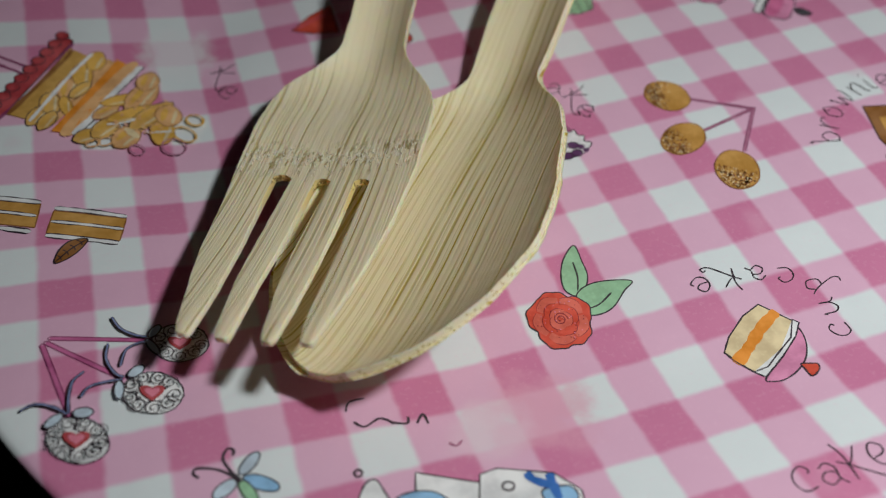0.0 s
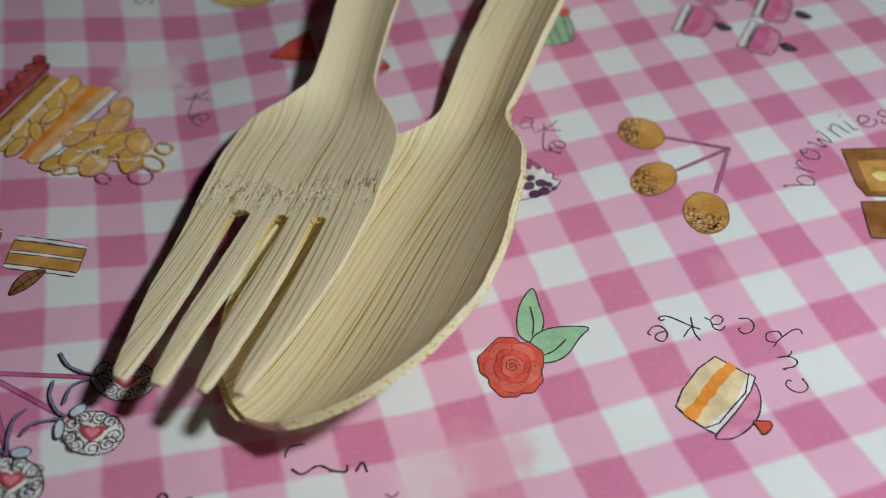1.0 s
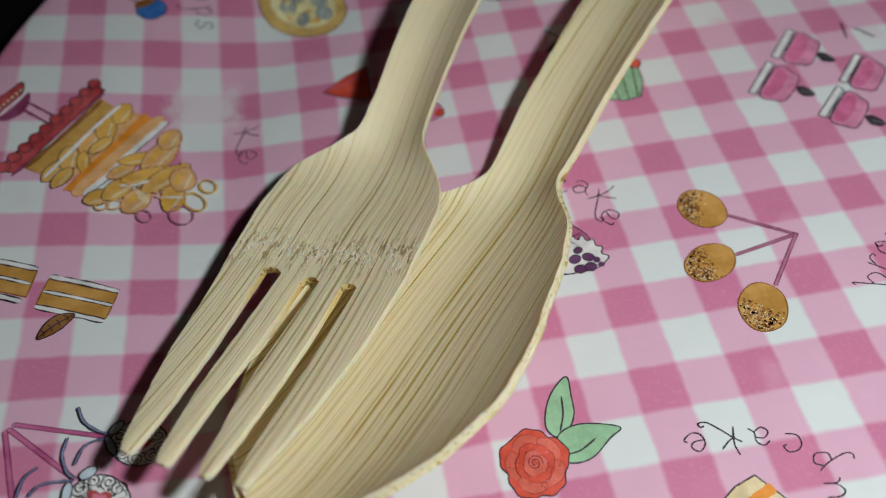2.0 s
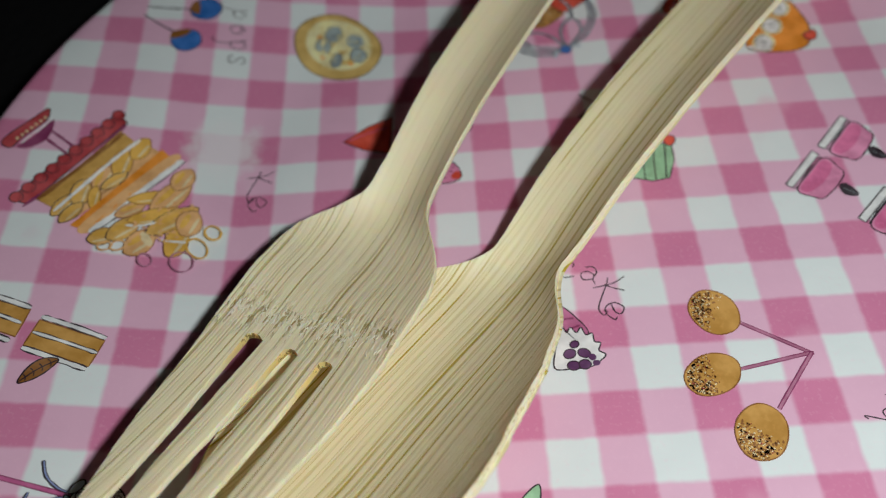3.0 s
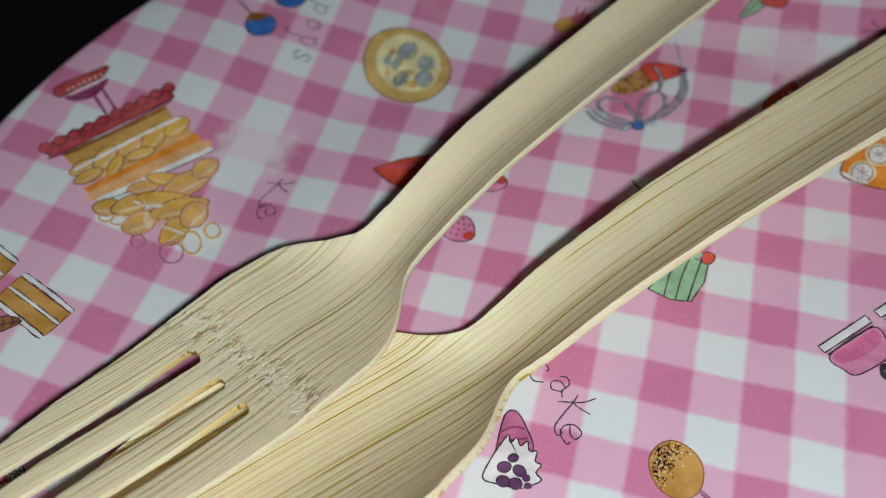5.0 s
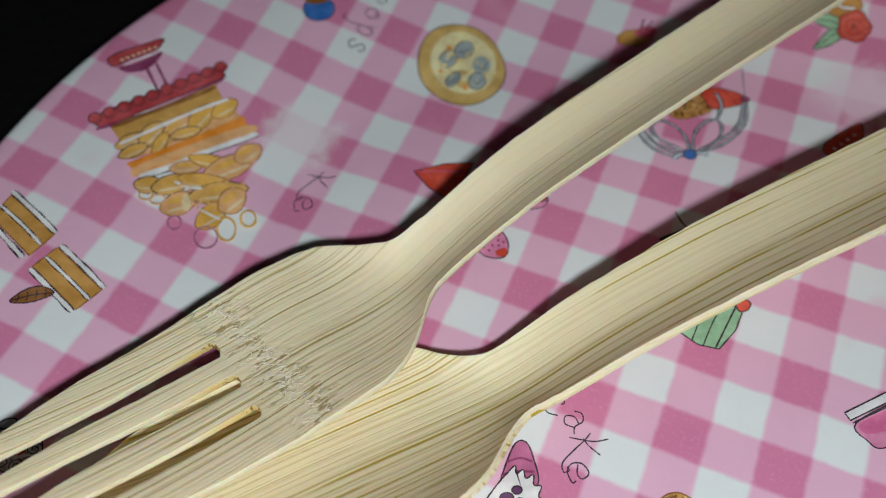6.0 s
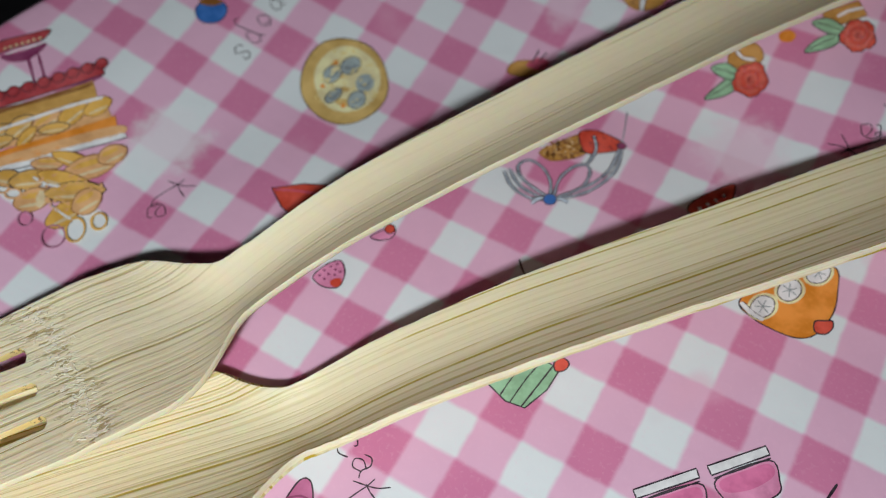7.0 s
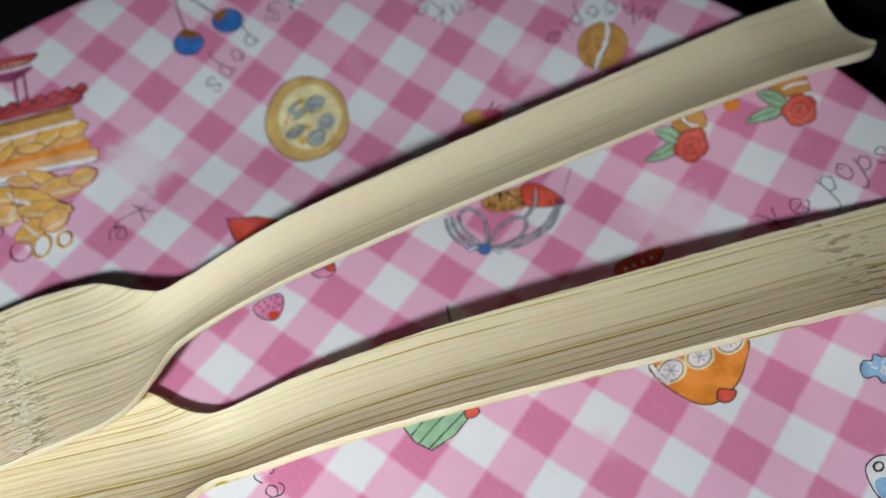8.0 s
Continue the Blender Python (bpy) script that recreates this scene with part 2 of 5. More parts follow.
PROFILE_Z = [0, 0, 0.15, 0.75, 1.65, 2.9, 5.1, 6.6, 7.8, 8.7]


def plate_z(x, y):
    """Height of the glaze over the table's zero, mm."""
    return float(soft_curve(math.hypot(x - PLATE_X, y - PLATE_Y), PROFILE_R, PROFILE_Z, 2.0))


def build_plate():
    bm = bmesh.new()
    uvl = bm.loops.layers.uv.new("flat")
    seg = 160
    rs = [0.01] + [float(r) for r in np.arange(6, 56, 6)] + [float(r) for r in np.arange(57, 101, 1.6)] + [101.0]
    top = [(r, float(soft_curve(r, PROFILE_R, PROFILE_Z, 2.0))) for r in rs]
    arc, flat = 0.0, {}
    for i, (r, z) in enumerate(top):
        if i:
            arc += math.hypot(r - top[i - 1][0], z - top[i - 1][1])
        flat[i] = arc
    rim_z = top[-1][1]
    section = top + [(101.7, rim_z - 0.15), (101.9, rim_z - 0.6), (101.6, rim_z - 1.15), (100.6, rim_z - 1.7)]
    section += [(r, z - 2.1) for r, z in top[::-3] if 58 < r < 99]
    section += [(60.0, -2.2), (59.5, TABLE_Z), (57.0, TABLE_Z), (56.5, -2.2), (0.01, -2.2)]
    rings = []
    for r, z in section:
        rings.append([bm.verts.new((PLATE_X + r * math.cos(2 * math.pi * k / seg), PLATE_Y + r * math.sin(2 * math.pi * k / seg), z)) for k in range(seg)])
    for i in range(len(rings) - 1):
        for k in range(seg):
            f = bm.faces.new((rings[i][k], rings[i][(k + 1) % seg], rings[i + 1][(k + 1) % seg], rings[i + 1][k]))
            for l in f.loops:
                x, y = l.vert.co.x - PLATE_X, l.vert.co.y - PLATE_Y
                r = math.hypot(x, y)
                ring = i if l.vert in (rings[i][k], rings[i][(k + 1) % seg]) else i + 1
                far = flat.get(ring, arc + 1.0 if ring < len(top) + 4 else r)
                l[uvl].uv = (PLATE_X + x / r * far, PLATE_Y + y / r * far)
    bmesh.ops.recalc_face_normals(bm, faces=bm.faces)
    return bm


plate = new("plate")
tagged(plate, "glossy melamine plate printed with pink gingham and little cakes", "plate")
plate_body = part("plate_body", build_plate(), M_GINGHAM, plate)


# ---- bamboo cutlery ----
def pressed_sheet(thing, rows, region_of, thick, materials, names):
    """A pressed sheet of wood: rows of (point, u, v), closed below and at the sides; one child mesh for each region."""
    verts, flat, grid = [], [], []
    for row in rows:
        line = []
        for p, u, v in row:
            line.append(len(verts))
            verts.append(Vector(p))
            flat.append((u, v))
        grid.append(line)
    tops = []
    for i in range(len(grid) - 1):
        for j in range(len(grid[i]) - 1):
            region = region_of(i, j)
            if region is not None:
                tops.append(((grid[i][j], grid[i + 1][j], grid[i + 1][j + 1], grid[i][j + 1]), region))
    count = len(verts)
    normal = [Vector() for _ in range(count)]
    uses = {}
    for f, region in tops:
        a, b, c, d = (verts[k] for k in f)
        nn = (c - a).cross(d - b)
        for k in f:
            normal[k] += nn
        for k in range(4):
            uses.setdefault(frozenset((f[k], f[(k + 1) % 4])), []).append((f[k], f[(k + 1) % 4], region))
    flip = -1.0 if sum(n.z for n in normal) < 0 else 1.0
    normal = [(n * flip).normalized() for n in normal]
    lean = sum(normal, Vector()).normalized()
    out = [Vector() for _ in range(count)]
    border = [u[0] for u in uses.values() if len(u) == 1]
    for a, b, region in border:
        o = (verts[b] - verts[a]).cross(normal[a] + normal[b]) * flip
        o = o.normalized() if o.length > 1e-9 else o
        out[a] += o
        out[b] += o
    out = [o.normalized() if o.length > 1e-9 else o for o in out]
    for a, b, region in border:
        for k in (a, b):
            normal[k] = (normal[k] * 0.35 + lean).normalized()
    levels = [(0.0, 0.0), (0.22, 0.11), (0.72, 0.11), (1.0, 0.0)]       # depth as a share of the thickness, bulge in mm
    at = {}
    for k in range(count):
        for n, (depth, bulge) in enumerate(levels):
            if n == 0:
                at[k, n] = k
            elif n == 3 or out[k].length:
                at[k, n] = len(verts)
                verts.append(verts[k] - normal[k] * (thick(*flat[k]) * depth) + out[k] * bulge)
                flat.append(flat[k])
    faces = []
    for f, region in tops:
        order = f if flip > 0 else f[::-1]
        faces.append((order, 0, region))
        faces.append((tuple(at[k, 3] for k in order[::-1]), 0, region))
    for a, b, region in border:
        for n in range(3):
            q = (at[b, n], at[a, n], at[a, n + 1], at[b, n + 1])
            faces.append((q if flip > 0 else q[::-1], 1, region))
    soft = {}
    for f, mat, region in faces:
        nn = (verts[f[2]] - verts[f[0]]).cross(verts[f[3]] - verts[f[1]])
        for k in f:
            soft[k, mat] = soft.get((k, mat), Vector()) + nn
    for region, (name, label) in names.items():
        mine = [(f, mat) for f, mat, r in faces if r == region]
        index = {}
        for f, mat in mine:
            for k in f:
                index.setdefault(k, len(index))
        me = bpy.data.meshes.new(name)
        me.from_pydata([verts[k] * MM for k in index], [], [[index[k] for k in f] for f, mat in mine])
        for m in materials:
            me.materials.append(m)
        layer = me.uv_layers.new(name="flat")
        loop, normals = 0, []
        for poly, (f, mat) in zip(me.polygons, mine):
            poly.material_index, poly.use_smooth = mat, True
            for k in f:
                layer.data[loop].uv = flat[k]
                v = soft[k, mat]
                normals.append(v.normalized() if v.length > 1e-12 else Vector((0, 0, 1)))
                loop += 1
        me.normals_split_custom_set(normals)
        ob = new(name, me)
        ob.parent = thing
        if label:
            ob["label"] = label


def frame_of(origin, angle):
    """Axis and left-hand direction in plan."""
    a = radians(angle)
    d, m = Vector((math.cos(a), math.sin(a), 0)), Vector((-math.sin(a), math.cos(a), 0))
    return lambda s, lat, z: Vector((origin[0], origin[1], 0)) + d * s + m * lat + Vector((0, 0, z))


def wavy(seed, amp):
    """A slight unevenness along an edge, mm."""
    return lambda s: amp * (noise.noise((s * 0.35, seed, 0.0)) + 0.5 * noise.noise((s * 1.1, seed, 5.0)) + 0.45 * noise.noise((s * 2.3, seed, 9.0)))


FORK_S = [-2.6, 5, 14, 21, 28, 38, 44, 47.5, 50.5, 54, 58, 64, 72, 82, 95, 115, 135, 155, 174.5]
FORK_W = [6.5, 9.6, 11.2, 11.9, 12.3, 12.5, 11.9, 10.3, 7.9, 4.95, 5.05, 5.15, 5.4, 5.65, 5.75, 6.1, 6.4, 7.2, 7.6]
FORK_Z = [14.6, 12.3, 10.1, 8.9, 8.2, 8.3, 7.2, 7.2, 7.2, 7.8, 9.6, 11.6, 13.7, 14.7, 15.3, 15.8, 16.1, 15.7, 12.9]
FORK_SAG = [0.2, 0.4, 0.7, 0.95, 1.2, 1.7, 2.1, 2.3, 2.5, 2.6, 2.4, 2.1, 1.8, 1.7, 1.6, 1.6, 1.6, 1.7, 1.8]
SLOT_END = 27.5
# left and right edge of each tine, from its tip to the end of the slots; None: the outline of the head
TINE_S = [-2.6, 2.0, 7.0, 12.5, 20.0, 27.5]
TINES = [([6.3, 7.6, 9.0, 10.2, 11.0, None], [4.8, 4.9, 5.2, 5.6, 6.2, 6.45]),
         ([1.9, 2.7, 3.5, 3.9, 4.1, 3.95], [0.2, 0.5, 0.75, 0.8, 0.85, 0.7]),
         ([-3.4, -2.6, -1.7, -1.2, -1.2, -1.5], [-4.9, -5.0, -5.0, -4.95, -4.9, -4.8]),
         ([-7.8, -7.2, -6.9, -6.8, -6.8, -6.9], [-9.3, -9.8, -10.5, -11.2, -12.0, None])]
FORK_LEN = 172.4


M_FIBRE = Nodes("frayed_bamboo_fibre", 0.6, 0.3)
M_FIBRE.base(M_FIBRE.mix(M_FIBRE.noise(M_FIBRE.t.nodes.new("ShaderNodeTexCoord").outputs["Object"], 900.0, 2.0), (0.70, 0.62, 0.44), (0.86, 0.82, 0.70)))


def frayed_fibres(thing, at, height):
    """Short curled scraps of fibre torn up along the node of the fork's head."""
    rnd = random.Random(17)
    bm = bmesh.new()
    for k in range(170):
        lat = rnd.uniform(-11.6, 11.2)
        s0 = 31.6 - 0.10 * lat + rnd.gauss(0, 1.25)
        turn, bend, size = rnd.gauss(0, 0.6), rnd.uniform(-1.6, 1.6), rnd.uniform(0.35, 1.0)
        thick, lift = rnd.uniform(0.045, 0.085), rnd.uniform(0.02, 0.16)
        rings, p = [], Vector((s0, lat))
        for n in range(6):
            a = turn + bend * (n / 5 - 0.5) * 2
            p = p + Vector((math.cos(a), math.sin(a))) * size / 5
            c = at(p.x, p.y, height(p.x, p.y) + lift * math.sin(math.pi * (0.1 + 0.85 * n / 5)))
            side = at(p.x, p.y, 0) - at(p.x + math.sin(a), p.y - math.cos(a), 0)
            w = thick * (0.5 if n in (0, 5) else 1.0)
            rings.append([bm.verts.new(c + side * (w * math.cos(q)) + Vector((0, 0, w * math.sin(q)))) for q in (0.0, 1.57, 3.14, 4.71)])
        for n in range(5):
            for q in range(4):
                bm.faces.new((rings[n][q], rings[n][(q + 1) % 4], rings[n + 1][(q + 1) % 4], rings[n + 1][q]))
    bmesh.ops.recalc_face_normals(bm, faces=bm.faces)
    ob = part("fibre_fuzz", bm, M_FIBRE.mat, thing, "pale curled fibre scraps on the node band")
    ob["kind"] = "stuff"


def build_fork(thing):
    at = frame_of((-60.81, -72.48), 60.08)
    rows = []
    left, right = wavy(1.0, 0.12), wavy(9.0, 0.12)
    stations = [-2.6, -2.3, -1.6, -0.6] + list(np.arange(0.6, 26.4, 1.2)) + [SLOT_END - 0.7, SLOT_END, SLOT_END + 0.6, SLOT_END + 1.5] + list(np.arange(30, 60, 1.0)) + list(np.arange(60, FORK_LEN - 3, 2.0)) + [FORK_LEN - 2.4, FORK_LEN - 1.2, FORK_LEN - 0.4, FORK_LEN]
    for i, s in enumerate(stations):
        w = float(soft_curve(s, FORK_S, FORK_W, 1.5))
        z = float(soft_curve(s, FORK_S, FORK_Z, 2.0))
        sag = float(soft_curve(s, FORK_S, FORK_SAG, 2.0))
        wl = w + left(s) + float(np.interp(s, [0, 20, 28, 40, 46, 52, 60, 150, 172], [0, -0.3, -0.4, -0.3, 0.2, 0, -0.7, -0.6, 0]))
        wr = w + 0.2 + right(s)
        end = max(0.0, s - (FORK_LEN - 3.0)) / 3.0
        if end:
            wl, wr = wl - 1.7 * (1 - math.sqrt(max(0, 1 - end * end * 0.98))), wr - 1.7 * (1 - math.sqrt(max(0, 1 - end * end * 0.98)))
        tip = max(0.0, (-1.2 - s) / 1.4)
        fit_in = min(1.0, w / 12.2) if s > SLOT_END else 1.0
        line = []
        for n_t, (hi, lo) in enumerate(TINES):
            hi_e = float(np.interp(s, TINE_S, [wl if q is None else q for q in hi])) * fit_in
            lo_e = float(np.interp(s, TINE_S, [-wr if q is None else q for q in lo])) * fit_in
            if s > SLOT_END:
                hi_e, lo_e = (wl if n_t == 0 else hi_e), (-wr if n_t == 3 else lo_e)
            else:
                rough = 0.09 * noise.noise((s * 0.5, n_t * 3.1, 2.0))
                pinch = 0.28 * tip * tip
                hi_e, lo_e = hi_e - pinch + rough, lo_e + pinch + rough
            line.append([hi_e + (lo_e - hi_e) * q / 4 for q in range(5)])
        lat_row = []
        for n_t, lats in enumerate(line):
            lat_row += lats
            if n_t < 3:
                a, b = lats[-1], line[n_t + 1][0]
                lat_row += [a + (b - a) / 3, a + (b - a) * 2 / 3]
        row = []
        for j, lat in enumerate(lat_row):
            q = lat / max(wl, wr)
            tilt = (-0.081 * lat) if lat > 0 else (-0.081 * lat + 0.55 * (-lat / wr))
            zz = z + tilt - sag * (1 - min(1.0, q * q))
            if s < SLOT_END:
                zz += 0.10 * math.cos((j % 7 - 2) * 0.8)
            ss = s
            if abs(s - SLOT_END) < 0.01 and j % 7 in (5, 6):
                ss = s + 0.45
            row.append((at(ss, lat, zz), s, lat))
        rows.append(row)

    def region_of(i, j):
        if stations[i] < SLOT_END - 0.01:
            return None if j % 7 in (4, 5, 6) else j // 7
        return 4 if stations[i] < 55.5 else 5

    def thick(u, v):
        return float(np.interp(u, [-2, 8, 28, 45, 56, 150, 172], [0.95, 0.9, 1.15, 1.25, 1.05, 1.2, 2.05]))
    names = {k: ("tine", "") for k in range(4)}
    names[4], names[5] = ("head", "bamboo fork head with a rough pitted node band"), ("handle", "long arched trough-shaped bamboo handle")
    pressed_sheet(thing, rows, region_of, thick, [M_FORK, M_CUT_FORK], names)

    def height(s, lat):
        w = float(soft_curve(s, FORK_S, FORK_W, 1.5)) + 0.2
        up = -0.081 * lat + (0.0 if lat > 0 else 0.55 * (-lat / w))
        return float(soft_curve(s, FORK_S, FORK_Z, 2.0)) + up - float(soft_curve(s, FORK_S, FORK_SAG, 2.0)) * (1 - min(1.0, (lat / w) ** 2))
    frayed_fibres(thing, at, height)


SPOON_S = [0, 0.4, 1.0, 2, 4, 6, 12, 20, 30, 40, 46, 50, 53, 56, 58, 62, 68, 76, 90, 105, 120, 140, 168]
SPOON_W = [2.3, 3.5, 4.7, 6.1, 8.4, 10.4, 14.05, 16.6, 16.6, 14.8, 13.0, 11.0, 8.0, 6.0, 5.4, 5.7, 5.8, 6.05, 6.6, 7.0, 7.35, 7.8, 8.4]
SPOON_Z = [10.1, 10.1, 10.15, 10.2, 10.3, 10.4, 10.5, 10.5, 10.4, 8.9, 7.7, 6.7, 5.8, 5.4, 5.3, 6.0, 8.1, 10.0, 12.0, 12.5, 12.6, 12.9, 12.4]
SPOON_SAG = [0.2, 0.7, 1.2, 1.9, 3.0, 3.8, 5.3, 6.1, 6.1, 5.3, 4.7, 4.0, 3.4, 3.0, 2.8, 2.4, 2.0, 1.7, 1.4, 1.3, 1.3, 1.3, 1.4]
SPOON_LEN = 168.0


def build_spoon(thing):
    at = frame_of((-53.3, -79.67), 49.86)
    left, right = wavy(21.0, 0.16), wavy(33.0, 0.16)
    stations = [0.0, 0.4, 1.0, 2.0, 3.0, 4.0] + list(np.arange(4.8, 62, 0.75)) + list(np.arange(62, SPOON_LEN - 3, 2.0)) + [SPOON_LEN - 2.4, SPOON_LEN - 1.2, SPOON_LEN - 0.4, SPOON_LEN]
    rows = []
    for s in stations:
        tight = 0.25 if s < 5 else 1.0
        w = float(soft_curve(s, SPOON_S, SPOON_W, tight))
        z = float(soft_curve(s, SPOON_S, SPOON_Z, 2.0))
        sag = float(soft_curve(s, SPOON_S, SPOON_SAG, tight))
        wl = w + left(s) * min(1, s / 4) + float(np.interp(s, [0, 60, 70, 165], [0, 0, 0.5, 0.4]))
        wr = w - 0.2 + right(s) * min(1, s / 4) + float(np.interp(s, [0, 25, 32, 46, 54], [0, 0, -0.7, -0.8, 0]))
        if s < 4:
            wl, wr = max(wl, 0.3), max(wr, 0.3)
        end = max(0.0, s - (SPOON_LEN - 3.0)) / 3.0
        if end:
            cut = 2.6 * (1 - math.sqrt(max(0, 1 - end * end * 0.98)))
            wl, wr = wl - cut, wr - cut
        bowl = max(0.0, min(1.0, (54 - s) / 20.0))
        row = []
        for j in range(25):
            q = math.sin((1 - j / 12.0) * math.pi / 2)
            lat = q * (wl if q > 0 else wr)
            tilt = -0.311 * lat + (0.0 if lat > 0 else 0.9 * (-q))
            dip = (1 - q * q) ** (1.0 - 0.15 * bowl)
            row.append((at(s, lat, z + tilt - sag * dip), s, lat))
        rows.append(row)
    pressed_sheet(thing, rows, lambda i, j: 0 if stations[i] < 55.5 else 1, lambda u, v: 1.05 + 1.9 * max(0.0, 1 - (v - 4.0) ** 2 / 49.0) * float(np.interp(u, [8, 18, 36, 46], [0, 1, 1, 0])), [M_SPOON, M_CUT_SPOON],
                  {0: ("bowl", "deep striped bamboo spoon bowl with a dotted rim"), 1: ("handle", "long arched bamboo handle with a node")})


spoon = new("spoon")
tagged(spoon, "pale pressed bamboo spoon with yellow grain lying on the plate", "spoon")
build_spoon(spoon)
fork = new("fork")
tagged(fork, "pale four-tined bamboo fork resting across the spoon bowl", "fork")
build_fork(fork)


# ---- the printed pictures on the plate ----
INKS = {
    "nut": (0.68, 0.40, 0.10), "wine": (0.27, 0.02, 0.025), "stick": (0.50, 0.11, 0.27),
    "ribbon": (0.20, 0.25, 0.46), "swirl": (0.46, 0.13, 0.27), "crust": (0.62, 0.42, 0.13), "jam": (0.64, 0.15, 0.32), "rosy": (0.66, 0.19, 0.27), "brick": (0.46, 0.055, 0.065), "toast": (0.58, 0.33, 0.075),
    "butter": (0.80, 0.72, 0.40), "berry": (0.36, 0.44, 0.44),
    "ink": (0.030, 0.018, 0.028), "plum": (0.24, 0.035, 0.12), "caramel": (0.52, 0.27, 0.055), "brown": (0.26, 0.105, 0.022),
    "white": (0.76, 0.79, 0.79), "cream": (0.72, 0.58, 0.34), "custard": (0.76, 0.63, 0.25), "yolk": (0.72, 0.41, 0.07),
    "apricot": (0.72, 0.40, 0.17), "orange": (0.76, 0.26, 0.018), "red": (0.64, 0.070, 0.035), "coral": (0.66, 0.13, 0.085),
    "rose": (0.62, 0.10, 0.18), "pink": (0.68, 0.25, 0.42), "mauve": (0.42, 0.16, 0.26), "purple": (0.11, 0.035, 0.12),
    "blue": (0.025, 0.14, 0.46), "sky": (0.25, 0.47, 0.70), "cloud": (0.52, 0.63, 0.72), "slate": (0.24, 0.29, 0.30), "leaf": (0.29, 0.53, 0.32),
}
INK_MATERIALS = {}


def ink(colour):
    """Watercolour-like print under the same glaze: the tone pools and fades a little."""
    if colour not in INK_MATERIALS:
        n = Nodes("print_" + colour, 0.40, 0.5)
        tex = n.t.nodes.new("ShaderNodeTexCoord").outputs["Object"]
        r, g, b = INKS[colour]
        pool, grain = n.noise(tex, 260.0, 3.0), n.noise(tex, 1400.0, 2.0)
        dark, pale = (r * 0.82, g * 0.79, b * 0.80), tuple(min(0.85, c * 1.08 + 0.035) for c in (r, g, b))
        col = n.mix(n.ramp(pool, 0.32, 0.68), dark, pale)
        n.base(n.mix(n.ramp(grain, 0.5, 0.72, 0.0, 0.25), col, tuple(min(0.85, c * 1.2 + 0.05) for c in (r, g, b))))
        INK_MATERIALS[colour] = n.mat
    return INK_MATERIALS[colour]


def rounded(pts, closed, steps=5):
    """A smooth line through a few points."""
    p = [Vector((*q, 0)) for q in pts]
    n = len(p)
    if n < 3:
        return [p[0].lerp(p[1], k / 6) for k in range(7)]
    out = []
    for i in range(n if closed else n - 1):
        a, b, c, d = (p[(i + k) % n] if closed else p[min(max(i + k, 0), n - 1)] for k in (-1, 0, 1, 2))
        for k in range(steps):
            t = k / steps
            out.append(0.5 * (2 * b + (c - a) * t + (2 * a - 5 * b + 4 * c - d) * t * t + (3 * b - a - 3 * c + d) * t ** 3))
    if not closed:
        out.append(p[-1])
    return out


def straight(pts, steps=5):
    """A closed outline with straight sides, cut into short pieces."""
    p = [Vector((*q, 0)) for q in pts]
    return [p[i].lerp(p[(i + 1) % len(p)], k / steps) for i in range(len(p)) for k in range(steps)]


